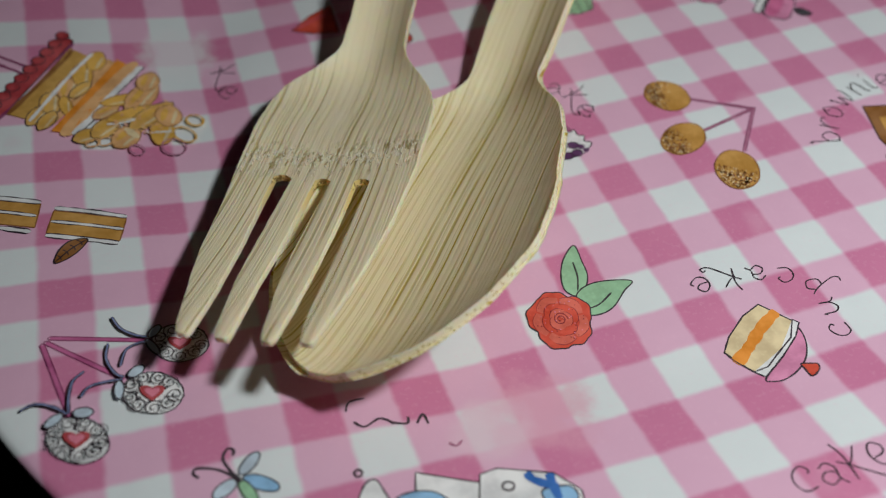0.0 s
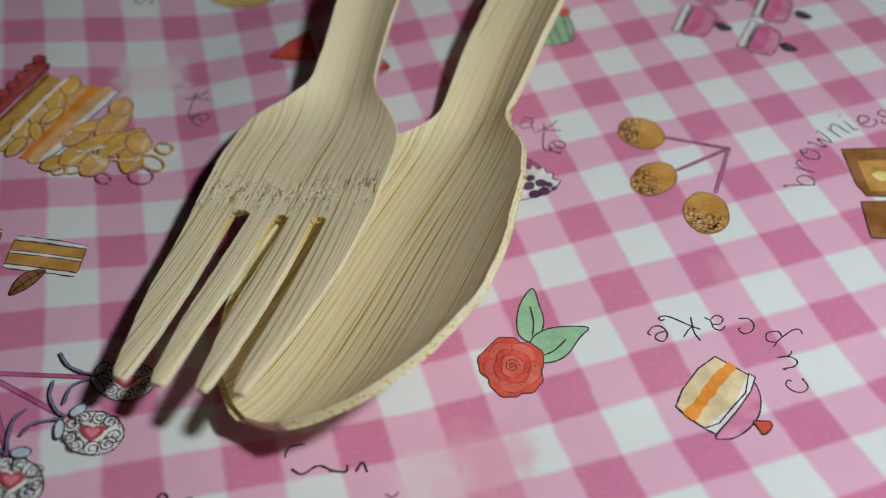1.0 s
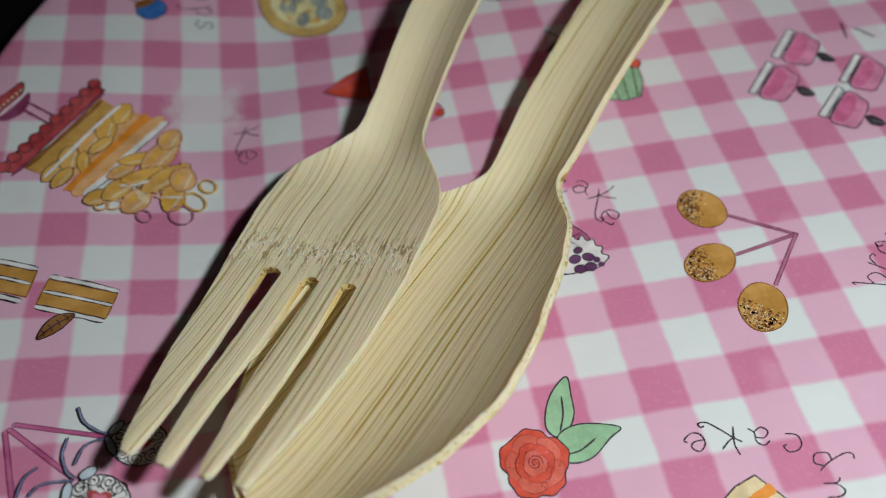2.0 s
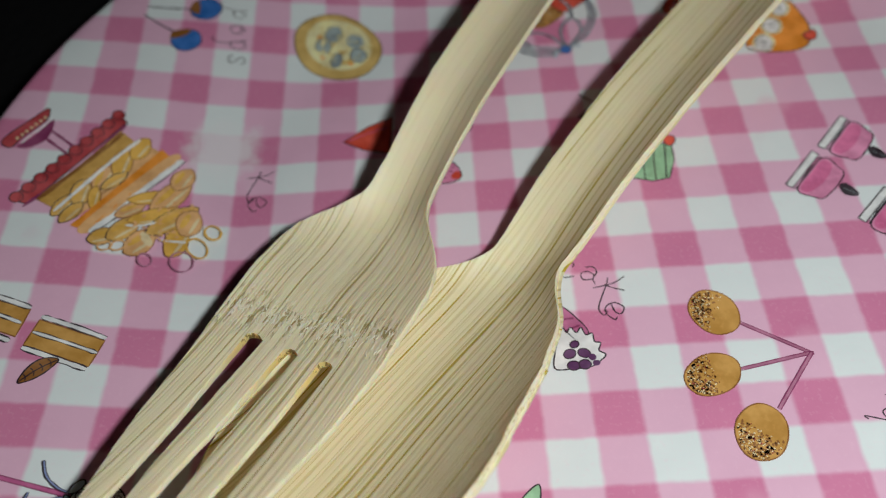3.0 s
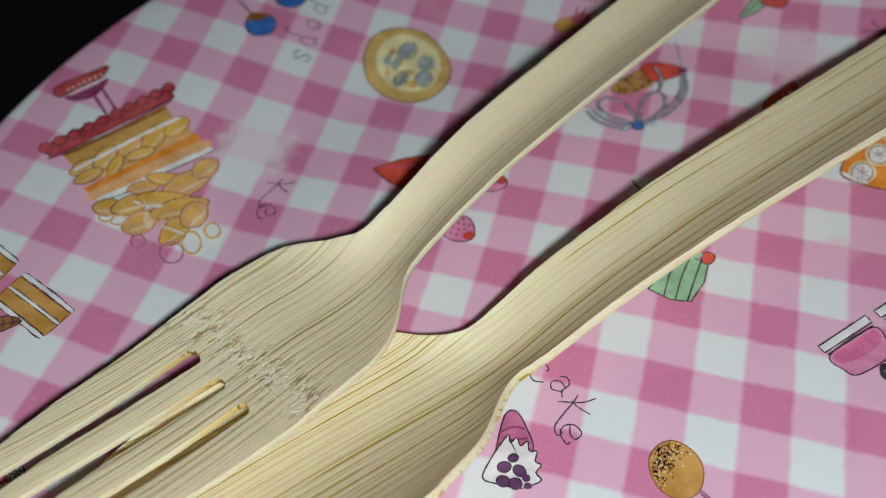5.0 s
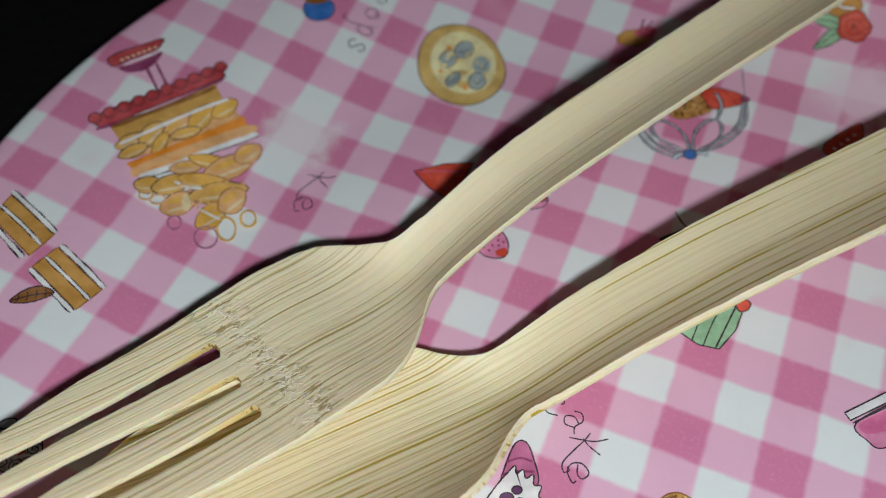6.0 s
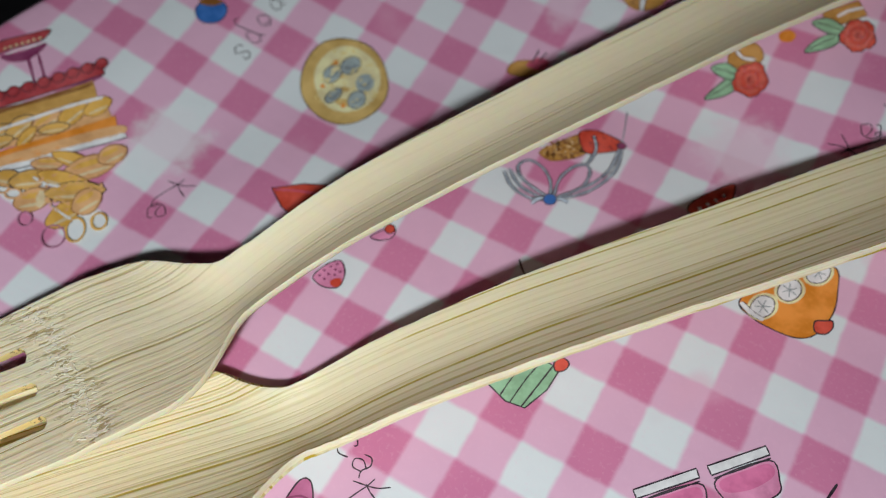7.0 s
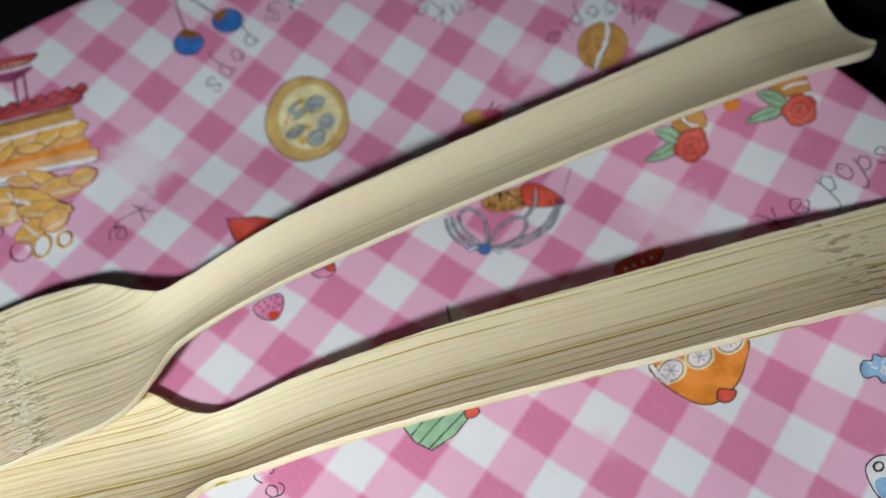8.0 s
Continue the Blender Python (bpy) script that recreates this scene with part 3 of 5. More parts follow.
class Print:
    """One printed picture: thin layers of ink lying on the glaze, all in one mesh."""

    def __init__(self, name, label):
        self.name, self.label = name, label
        self.verts, self.faces, self.colours, self.layer = [], [], [], 0
        self.used = []
        self.rnd = random.Random(len(name) * 7 + 3)
        PRINTS.append(self)

    def slot(self, colour):
        if colour not in self.used:
            self.used.append(colour)
        return self.used.index(colour)

    def put(self, p, lift):
        self.verts.append((p[0], p[1], plate_z(p[0], p[1]) + lift))
        return len(self.verts) - 1

    def next_lift(self):
        self.layer += 1
        return 0.05 + 0.004 * self.layer

    def fill(self, colour, outline, line, width=0.2):
        lift, c = self.next_lift(), sum(outline, Vector()) / len(outline)
        rings = [[self.put(c + (q - c) * k, lift) for q in outline] for k in (0.3, 0.65, 1.0)]
        mid, n, m = self.put(c, lift), len(outline), self.slot(colour)
        for i in range(n):
            j = (i + 1) % n
            self.faces.append((mid, rings[0][i], rings[0][j]))
            self.faces.append((rings[0][i], rings[1][i], rings[1][j], rings[0][j]))
            self.faces.append((rings[1][i], rings[2][i], rings[2][j], rings[1][j]))
            self.colours += [m, m, m]
        if line:
            self.ribbon("brown" if colour in ("custard", "yolk", "caramel", "apricot") else "ink", width, outline, True)

    def ribbon(self, colour, width, line, closed):
        lift, n, m = self.next_lift(), len(line), self.slot(colour)
        pairs = []
        for i, q in enumerate(line):
            a, b = (line[i - 1], line[(i + 1) % n]) if closed else (line[max(i - 1, 0)], line[min(i + 1, n - 1)])
            d = (b - a).normalized() if (b - a).length > 1e-6 else Vector((1, 0, 0))
            w = width * 0.5 * self.rnd.uniform(0.75, 1.2)
            if not closed and i in (0, n - 1):
                w *= 0.6
            side = Vector((-d.y, d.x, 0)) * w
            pairs.append((self.put(q + side, lift), self.put(q - side, lift)))
        for i in range(n if closed else n - 1):
            a, b = pairs[i], pairs[(i + 1) % n]
            self.faces.append((a[1], b[1], b[0], a[0]))
            self.colours.append(m)

    def blob(self, colour, pts, line=False):
        self.fill(colour, rounded(pts, True), line)

    def slab(self, colour, pts, line=False):
        self.fill(colour, straight(pts), line)

    def stroke(self, colour, width, pts):
        self.ribbon(colour, width, rounded(pts, False), False)

    def oval(self, colour, c, a, b, line=False):
        n = 40
        c, a, b = (Vector((*q, 0)) for q in (c, a, b))
        p1, p2 = self.rnd.uniform(0, 6), self.rnd.uniform(0, 6)
        wob = [1 + 0.018 * math.sin(4 * math.pi * k / n + p1) + 0.012 * math.sin(10 * math.pi * k / n + p2) for k in range(n)]
        self.fill(colour, [c + (a * math.cos(2 * math.pi * k / n) + b * math.sin(2 * math.pi * k / n)) * wob[k] for k in range(n)], line, 0.17)

    def slice_of(self, colour, c, a, b):
        """A leaf-shaped slice of fruit with a pale inner edge."""
        c, a, b = (Vector((*q, 0)) for q in (c, a, b))
        swing = Matrix.Rotation(self.rnd.uniform(-0.7, 0.5), 3, "Z")
        colour = self.rnd.choice((colour, colour, "yolk", "apricot"))
        a, b, n = swing @ a * 1.4, swing @ b * 1.05, 18
        ring = [2 * math.pi * k / n for k in range(n)]
        self.fill(colour, [c + a * math.cos(t) + b * math.sin(t) * abs(math.sin(t)) ** 0.4 for t in ring], True, 0.15)
        self.fill("cream", [c + b * 0.42 + a * 0.66 * math.cos(t) + b * 0.14 * math.sin(t) for t in ring], False)
        self.fill("yolk", [c - b * 0.35 + a * 0.6 * math.cos(t) + b * 0.25 * math.sin(t) for t in ring], False)

    def ring(self, colour, width, c, a, b, turns=1.0, shrink=1.0):
        n = int(18 * turns)
        c, a, b = (Vector((*q, 0)) for q in (c, a, b))
        pts = [c + (a * math.cos(2 * math.pi * k / 18) + b * math.sin(2 * math.pi * k / 18)) * (1 - (1 - shrink) * k / n) for k in range(n + 1)]
        self.ribbon(colour, width, pts, False)

    def freckles(self, colour, count, c, a, b, side=None, small=0.07, large=0.17):
        """Small specks in an oval; with a side given they gather on that side of it."""
        c, a, b = (Vector((*q, 0)) for q in (c, a, b))
        lift, m = self.next_lift(), self.slot(colour)
        side = Vector((*side, 0)).normalized() if side else None
        reach = max(a.length, b.length)
        while count > 0:
            r, t = math.sqrt(self.rnd.random()) * 0.93, self.rnd.uniform(0, 2 * math.pi)
            d = (a * math.cos(t) + b * math.sin(t)) * r
            if side and d.dot(side) / reach < self.rnd.uniform(-0.15, 0.45):
                continue
            count -= 1
            p, size, turn = c + d, self.rnd.uniform(small, large), self.rnd.uniform(0, 3.1)
            ids = []
            for k in range(6):
                q = Vector((math.cos(k * math.pi / 3) * size * 1.6, math.sin(k * math.pi / 3) * size, 0))
                ids.append(self.put(p + Matrix.Rotation(turn, 3, "Z") @ q, lift))
            self.faces.append(tuple(ids))
            self.colours.append(m)

    def lace(self, colour, c, a, b):
        """A rim of little scrolls round a lollipop, with a heart in the middle."""
        ctr, va, vb = (Vector((*q, 0)) for q in (c, a, b))
        at = lambda t, r: ctr + (va * math.cos(t) + vb * math.sin(t)) * r
        count = 9
        for k in range(count):
            t = 2 * math.pi * (k + 0.3 * self.rnd.random()) / count
            p = at(t, 0.84)
            r = 0.86 + 0.2 * self.rnd.random()
            turn = t + self.rnd.uniform(-0.8, 0.8)
            hand = self.rnd.choice((-1, 1))
            self.ring(colour, 0.12, (p.x, p.y), (r * math.cos(turn), r * math.sin(turn)), (-r * hand * math.sin(turn), r * hand * math.cos(turn)), 1.7, 0.2)
            q = at(t + 0.3, 0.86)
            self.ring("slate", 0.09, (q.x, q.y), (0.62 * math.cos(t), 0.62 * math.sin(t)), (-0.5 * math.sin(t), 0.5 * math.cos(t)), 0.7)
            q = at(t + 0.3, 0.56)
            self.ring(colour, 0.1, (q.x, q.y), (0.14, 0), (0, 0.14))
        for colour_of, size in (("wine", 0.48), ("brick", 0.45), ("wine", 0.32), ("rosy", 0.29)):
            pts = []
            for k in range(16):
                t = 2 * math.pi * k / 16
                hx, hy = math.sin(t) ** 3, (13 * math.cos(t) - 5 * math.cos(2 * t) - 2 * math.cos(3 * t)) / 15.0
                q = ctr + (va * hx - vb * hy) * size
                pts.append(q)
            self.fill(colour_of, pts, False)

    def stick(self, p, q, width=0.55):
        """A pink stick with a thin dark line down each side."""
        p, q = Vector((*p, 0)), Vector((*q, 0))
        d = (q - p).normalized()
        side = Vector((-d.y, d.x, 0)) * width * 0.5
        self.ribbon("mauve" if width < 0.5 else "stick", width, [p.lerp(q, k / 8) for k in range(9)], False)
        for sgn in (-1, 1):
            self.ribbon("plum", 0.15, [p - d * 0.1 + side * 0.4 * sgn] + [p.lerp(q, k / 8) + side * sgn for k in range(9)], False)
        self.ribbon("plum", 0.15, [p + side, p - d * 0.25, p - side], False)

    def cord(self, colour, width, pts, edge=0.22):
        """A stroke with dark edges: ribbon or bent wire."""
        line = rounded(pts, False)
        self.ribbon("ink", width + edge, line, False)
        self.ribbon(colour, width, line, False)

    def rose(self, c, a, b):
        """A rose seen from above: scalloped outline, two rings of petals and a swirled heart."""
        c, a, b = (Vector((*q, 0)) for q in (c, a, b))
        at = lambda t, r: c + (a * math.cos(t) + b * math.sin(t)) * r
        ph, n = self.rnd.uniform(0, 6), 60
        edge = lambda t: 0.93 + 0.15 * abs(math.cos(2.5 * t + ph)) + 0.025 * math.sin(13 * t + ph) + 0.03 * math.sin(3 * t)
        self.fill("red", [at(2 * math.pi * k / n, edge(2 * math.pi * k / n)) for k in range(n)], True, 0.16)
        for ring_r, petals, wide, tone in ((0.78, 5, 0.62, "coral"), (0.50, 4, 0.70, "red"), (0.28, 3, 0.8, "coral")):
            for k in range(petals):
                t0 = ph + 2 * math.pi * (k + 0.35 * ring_r) / petals
                half = math.pi / petals * wide * 1.5
                arc = [t0 + half * (q / 7 * 2 - 1) for q in range(8)]
                rim = [at(t, ring_r + 0.13 * math.cos((t - t0) / half * 1.5) + self.rnd.uniform(-0.015, 0.015)) for t in arc]
                inner = [at(t, ring_r - 0.20 + 0.03 * math.cos(3 * (t - t0))) for t in arc[::-1]]
                self.fill(tone, rim + inner, False)
                self.ribbon("wine", 0.09, rim[:6] if k % 2 else rim[2:], False)
        self.ring("wine", 0.15, (c.x, c.y), (a.x * 0.24, a.y * 0.24), (b.x * 0.24, b.y * 0.24), 1.8, 0.25)
        cc, aa, bb = (c.x, c.y), (a.x * 0.9, a.y * 0.9), (b.x * 0.9, b.y * 0.9)
        self.freckles("wine", 34, cc, aa, bb, None, 0.035, 0.08)
        self.freckles("pink", 26, cc, aa, bb, None, 0.035, 0.075)

    def beads(self, colour, p, q, count, size):
        p, q = Vector((*p, 0)), Vector((*q, 0))
        for k in range(int(count)):
            c = p.lerp(q, (k + 0.5) / count)
            self.oval(colour, (c.x, c.y), (size * 0.6, 0), (0, size * 0.6))

    def jar(self, foot_l, foot_r, base_l, base_r):
        """A jar on its side: lid edge first, then its far end."""
        a, b, c, d = (Vector((*q, 0)) for q in (foot_l, foot_r, base_l, base_r))
        at = lambda u, v: (a.lerp(b, u)).lerp(c.lerp(d, u), v)
        two = lambda *uv: [(at(u, v).x, at(u, v).y) for u, v in uv]
        self.blob("pink", two((0.02, 0.3), (0.98, 0.3), (1.0, 0.75), (0.85, 1.0), (0.15, 1.0), (0.0, 0.75)), True)
        self.blob("jam", two((0.06, 0.36), (0.5, 0.33), (0.94, 0.36), (0.95, 0.62), (0.5, 0.72), (0.07, 0.60)))
        self.slab("white", two((-0.03, 0.0), (1.03, 0.0), (1.03, 0.2), (-0.03, 0.2)), True)
        self.stroke("ink", 0.2, two((-0.02, 0.27), (0.5, 0.28), (1.02, 0.27)))

    def finish(self):
        me = bpy.data.meshes.new(self.name)
        me.from_pydata([Vector(v) * MM for v in self.verts], [], self.faces)
        for colour in self.used:
            me.materials.append(ink(colour))
        for poly, m in zip(me.polygons, self.colours):
            poly.material_index, poly.use_smooth = m, True
        bm = bmesh.new()
        bm.from_mesh(me)
        for f in bm.faces:
            if f.normal.z < 0:
                f.normal_flip()
        bm.to_mesh(me)
        bm.free()
        ob = new(self.name, me)
        ob.parent = plate
        ob["label"] = self.label


PRINTS = []


# one looping hand: strokes of each letter, the small letters one unit high
HAND = {
    "a": (0.95, [[(0.08, 0.80), (0.40, 1.02), (0.70, 0.78), (0.68, 0.30), (0.92, 0.02)], [(0.68, 0.55), (0.30, 0.62), (0.04, 0.30), (0.30, 0.02), (0.68, 0.25)]]),
    "b": (0.85, [[(0.02, 1.55), (0.14, 1.70), (0.12, 0.8), (0.10, 0.02)], [(0.11, 0.65), (0.50, 0.92), (0.76, 0.45), (0.45, 0.0), (0.10, 0.12)]]),
    "c": (0.90, [[(0.66, 0.70), (0.74, 0.86), (0.45, 1.02), (0.10, 0.72), (0.06, 0.30), (0.36, 0.0), (0.84, 0.16)]]),
    "e": (0.95, [[(0.10, 0.42), (0.55, 0.48), (0.72, 0.75), (0.40, 1.0), (0.06, 0.62), (0.16, 0.14), (0.55, 0.0), (0.98, 0.32), (0.86, 0.50)]]),
    "h": (0.85, [[(0.02, 1.5), (0.12, 1.70), (0.10, 0.0)], [(0.10, 0.6), (0.42, 1.0), (0.66, 0.6), (0.72, 0.0), (0.86, 0.06)]]),
    "i": (0.45, [[(0.12, 0.95), (0.14, 0.12), (0.34, 0.02)], [(0.10, 1.32), (0.16, 1.42)]]),
    "k": (0.95, [[(0.02, 1.62), (0.20, 0.95), (0.12, -0.12)], [(0.80, 1.28), (0.44, 0.78), (0.12, 0.50)], [(-0.18, 0.82), (0.20, 0.56), (0.66, 0.14), (1.30, -0.36), (1.72, -0.30), (1.62, -0.06), (1.46, -0.16)]]),
    "n": (0.85, [[(0.06, 1.0), (0.10, 0.0)], [(0.10, 0.65), (0.40, 1.0), (0.64, 0.70), (0.66, 0.10), (0.84, 0.0)]]),
    "o": (0.85, [[(0.42, 1.0), (0.06, 0.62), (0.22, 0.04), (0.62, 0.10), (0.74, 0.62), (0.44, 1.0), (0.30, 0.78), (0.52, 0.66)]]),
    "p": (0.90, [[(0.04, 1.06), (0.16, 0.5), (0.14, -0.62), (-0.06, -1.0), (-0.30, -0.88)], [(0.15, 0.70), (0.48, 1.0), (0.78, 0.62), (0.52, 0.06), (0.14, 0.18)]]),
    "r": (0.70, [[(0.06, 1.0), (0.12, 0.0)], [(0.11, 0.55), (0.36, 0.96), (0.66, 0.94), (0.62, 0.76)]]),
    "s": (0.75, [[(0.58, 0.72), (0.62, 0.92), (0.34, 1.02), (0.10, 0.76), (0.36, 0.50), (0.64, 0.24), (0.34, 0.0), (0.02, 0.14), (0.10, 0.30)]]),
    "u": (0.90, [[(-0.04, 0.84), (0.04, 0.98), (0.06, 0.30), (0.32, 0.0), (0.64, 0.32), (0.70, 0.98)], [(0.70, 0.96), (0.70, 0.26), (0.92, 0.0)]]),
    "w": (1.15, [[(-0.06, 0.86), (0.02, 1.0), (0.26, 0.04), (0.50, 0.80), (0.76, 0.04), (1.02, 0.98), (0.90, 1.14)]]),
}


def word(text, p0, p1, p2, tall, colour="ink", width=0.18):
    """A looping handwritten word in thin strokes, bent along a curve on the plate; tall: height of its small letters, mm."""
    a, b, c = (Vector((*q, 0)) for q in (p0, p1, p2))
    spot = lambda t: a * (1 - t) ** 2 + b * 2 * t * (1 - t) + c * t * t
    fine = [spot(k / 60) for k in range(61)]
    run = [0.0]
    for k in range(60):
        run.append(run[-1] + (fine[k + 1] - fine[k]).length)
    wide = [HAND[ch][0] if ch in HAND else 0.6 for ch in text]
    gap = run[-1] / sum(wide)
    label = "thin dark looping handwritten word printed on the plate"
    pr = Print("printed_word", "thin dark handwritten word " + text + " printed on the plate" if len(text) > 3 and " " not in text else label)
    s = 0.0
    for i, ch in enumerate(text):
        mid_s, s = s + wide[i] * gap * 0.5, s + wide[i] * gap
        if ch not in HAND:
            continue
        t = float(np.interp(mid_s, run, [k / 60 for k in range(61)]))
        rnd = random.Random(i * 31 + len(text) * 7 + int(p0[0] * 10))
        d = Matrix.Rotation(rnd.uniform(-0.16, 0.16), 3, "Z") @ ((b - a) * (1 - t) + (c - b) * t).normalized()
        up = Vector((-d.y, d.x, 0))
        mid, high = spot(t) + up * rnd.uniform(-0.10, 0.10) * tall, tall * rnd.uniform(0.9, 1.12)
        across = min(gap * 0.86, tall * 1.1)
        for stroke in HAND[ch][1]:
            pts = [mid + d * ((x - wide[i] * 0.45) * across) + up * ((y - 0.5) * high) for x, y in stroke]
            pr.stroke(colour, width, [(p.x, p.y) for p in pts])


pr = Print("cake_pops_print", "three brown cake pops with sticks printed on the plate")
pr.stick((19.9, -49.5), (11.9, -44.2), 0.45)
pr.stick((19.9, -49.4), (10.3, -51.2), 0.45)
pr.stick((19.8, -49.5), (13.6, -57.1), 0.45)
pr.oval("caramel", (8.9, -42.3), (3.0, -1.9), (1.3, 3.1), line=True)
pr.oval("caramel", (6.6, -51.7), (3.6, 0.3), (0.5, 3.1), line=True)
pr.oval("caramel", (10.7, -60.0), (2.7, 2.7), (1.8, -2.7), line=True)
pr.freckles("brown", 190, (8.9, -42.3), (3.0, -1.9), (1.3, 3.1), (-1.0, 0.5))
pr.freckles("cream", 70, (8.9, -42.3), (3.0, -1.9), (1.3, 3.1), (-1.0, 0.5), 0.05, 0.11)
pr.freckles("wine", 14, (8.9, -42.3), (3.0, -1.9), (1.3, 3.1), (-1.0, 0.5), 0.05, 0.10)
pr.freckles("brown", 190, (6.6, -51.7), (3.6, 0.3), (0.5, 3.1), (-1.0, -0.15))
pr.freckles("cream", 70, (6.6, -51.7), (3.6, 0.3), (0.5, 3.1), (-1.0, -0.15), 0.05, 0.11)
pr.freckles("wine", 14, (6.6, -51.7), (3.6, 0.3), (0.5, 3.1), (-1.0, -0.15), 0.05, 0.10)
pr.freckles("brown", 190, (10.7, -60.0), (2.7, 2.7), (1.8, -2.7), (-0.75, -0.75))
pr.freckles("cream", 70, (10.7, -60.0), (2.7, 2.7), (1.8, -2.7), (-0.75, -0.75), 0.05, 0.11)
pr.freckles("wine", 14, (10.7, -60.0), (2.7, 2.7), (1.8, -2.7), (-0.75, -0.75), 0.05, 0.10)

pr = Print("lollipop_print", "three lacy heart lollipops with ribbons printed on the plate")
pr.stick((-82.4, -62.4), (-71.5, -65.3))
pr.stick((-82.8, -63.0), (-74.9, -70.4))
pr.stick((-83.2, -63.3), (-80.6, -74.1))
pr.oval("white", (-68.6, -66.3), (3.1, -0.7), (0.3, 3.0), line=True)
pr.oval("white", (-72.1, -73.1), (3.1, -0.8), (0.2, 3.0), line=True)
pr.oval("white", (-79.9, -77.4), (3.1, -1.2), (0.1, 2.9), line=True)
pr.lace("ink", (-68.6, -66.3), (2.8, -0.6), (-0.2, -2.5))
pr.lace("ink", (-72.1, -73.1), (2.8, -0.7), (-0.2, -2.6))
pr.lace("ink", (-79.9, -77.4), (2.9, -0.8), (-0.1, -2.5))
pr.cord("ribbon", 0.17, [(-75.6, -60.9), (-74.8, -62.9), (-73.3, -64.3), (-72.0, -64.9)])
pr.cord("ribbon", 0.17, [(-75.1, -68.7), (-74.4, -66.5), (-73.1, -65.7), (-72.0, -65.6)])
pr.oval("cloud", (-71.1, -64.2), (0.7, 0.8), (-0.3, 0.5), line=True)
pr.oval("cloud", (-71.5, -66.6), (0.4, -1.3), (-0.6, 0.3), line=True)
pr.cord("ribbon", 0.17, [(-76.2, -65.0), (-76.5, -67.3), (-75.7, -69.6), (-74.8, -70.4)])
pr.cord("ribbon", 0.17, [(-79.3, -72.1), (-78.4, -70.9), (-76.7, -70.6), (-74.9, -70.7)])
pr.oval("cloud", (-73.5, -69.9), (0.9, 0.4), (0.1, -0.7), line=True)
pr.oval("cloud", (-75.4, -72.1), (-0.1, -1.3), (0.5, -0.1), line=True)
pr.cord("ribbon", 0.17, [(-85.3, -72.4), (-83.8, -71.9), (-82.1, -72.7), (-80.6, -74.1)])
pr.cord("ribbon", 0.17, [(-78.8, -68.6), (-80.0, -69.7), (-80.5, -72.0), (-80.5, -74.1)])
pr.oval("cloud", (-79.1, -74.3), (1.0, -0.1), (-0.0, -0.7), line=True)
pr.oval("cloud", (-82.0, -74.6), (-0.9, -0.6), (0.3, -0.5), line=True)

pr = Print("sandwich_bars_print", "two caramel sandwich bars and a nut printed on the plate")
pr.slab("caramel", [(-81.5, -40.3), (-72.9, -43.0), (-74.0, -47.2), (-82.5, -44.4)], line=True)
pr.cord("white", 0.62, [(-81.4, -39.8), (-77.1, -41.1), (-72.8, -42.6)], 0.30)
pr.cord("white", 0.40, [(-81.9, -42.3), (-77.7, -43.6), (-73.4, -45.0)], 0.30)
pr.cord("white", 0.62, [(-82.6, -44.8), (-78.4, -46.2), (-74.2, -47.6)], 0.30)
pr.slab("caramel", [(-91.8, -36.2), (-83.0, -38.8), (-83.8, -43.2), (-91.7, -40.5)], line=True)
pr.cord("white", 0.62, [(-92.1, -35.6), (-87.4, -37.0), (-83.0, -38.5)], 0.30)
pr.cord("white", 0.40, [(-92.0, -38.3), (-87.4, -39.6), (-83.6, -41.0)], 0.30)
pr.cord("white", 0.62, [(-91.9, -41.1), (-87.4, -42.7), (-84.3, -43.9)], 0.30)
pr.blob("brown", [(-81.7, -50.1), (-81.1, -47.9), (-79.7, -46.4), (-77.7, -46.4), (-78.8, -48.4), (-80.3, -49.7)], line=True)
pr.stroke("ink", 0.2, [(-81.7, -50.1), (-79.8, -48.0), (-77.7, -46.4)])
for k in range(4):
    q = Vector((-81.0, -49.2)).lerp(Vector((-78.5, -46.9)), k / 3)
    pr.stroke("ink", 0.14, [(q.x - 0.5, q.y + 0.5), (q.x, q.y), (q.x + 0.1, q.y - 0.6)])

pr = Print("layer_cake_print", "tall strawberry and custard layer cake on a stand printed on the plate")
pr.blob("brick", [(-94.4, -8.6), (-93.6, -6.6), (-91.4, -3.7), (-89.2, -0.9), (-88.7, -2.4), (-89.2, -4.0), (-91.4, -7.0), (-92.8, -9.5)], line=True)
pr.stroke("white", 0.3, [(-91.6, -8.8), (-90.5, -6.7), (-88.1, -3.4)])
pr.blob("plum", [(-92.0, -9.2), (-90.2, -7.2), (-88.0, -3.3), (-87.6, -5.2), (-88.3, -7.8), (-90.4, -9.4)])
pr.stroke("plum", 0.5, [(-88.5, -7.0), (-84.3, -10.3)])
pr.stroke("plum", 0.5, [(-87.9, -5.4), (-83.3, -9.0)])
pr.slab("brick", [(-89.4, -20.0), (-90.3, -19.2), (-78.9, -1.2), (-76.9, -2.6), (-87.9, -20.4)], line=True)
pr.stroke("plum", 0.55, [(-88.4, -20.9), (-82.1, -12.3), (-77.0, -3.2)])
for k in range(10):
    q = Vector((-89.7, -19.2, 0)).lerp(Vector((-78.4, -1.4, 0)), k / 9)
    pr.oval("brick", (q.x, q.y), (0.9, 0.3), (-0.3, 0.95), line=True)
    pr.stroke("wine", 0.16, [(q.x + 0.2, q.y - 0.6), (q.x + 0.55, q.y), (q.x + 0.3, q.y + 0.6)])
pr.slab("toast", [(-86.8, -19.5), (-77.5, -4.7), (-75.1, -6.7), (-84.1, -21.0)])
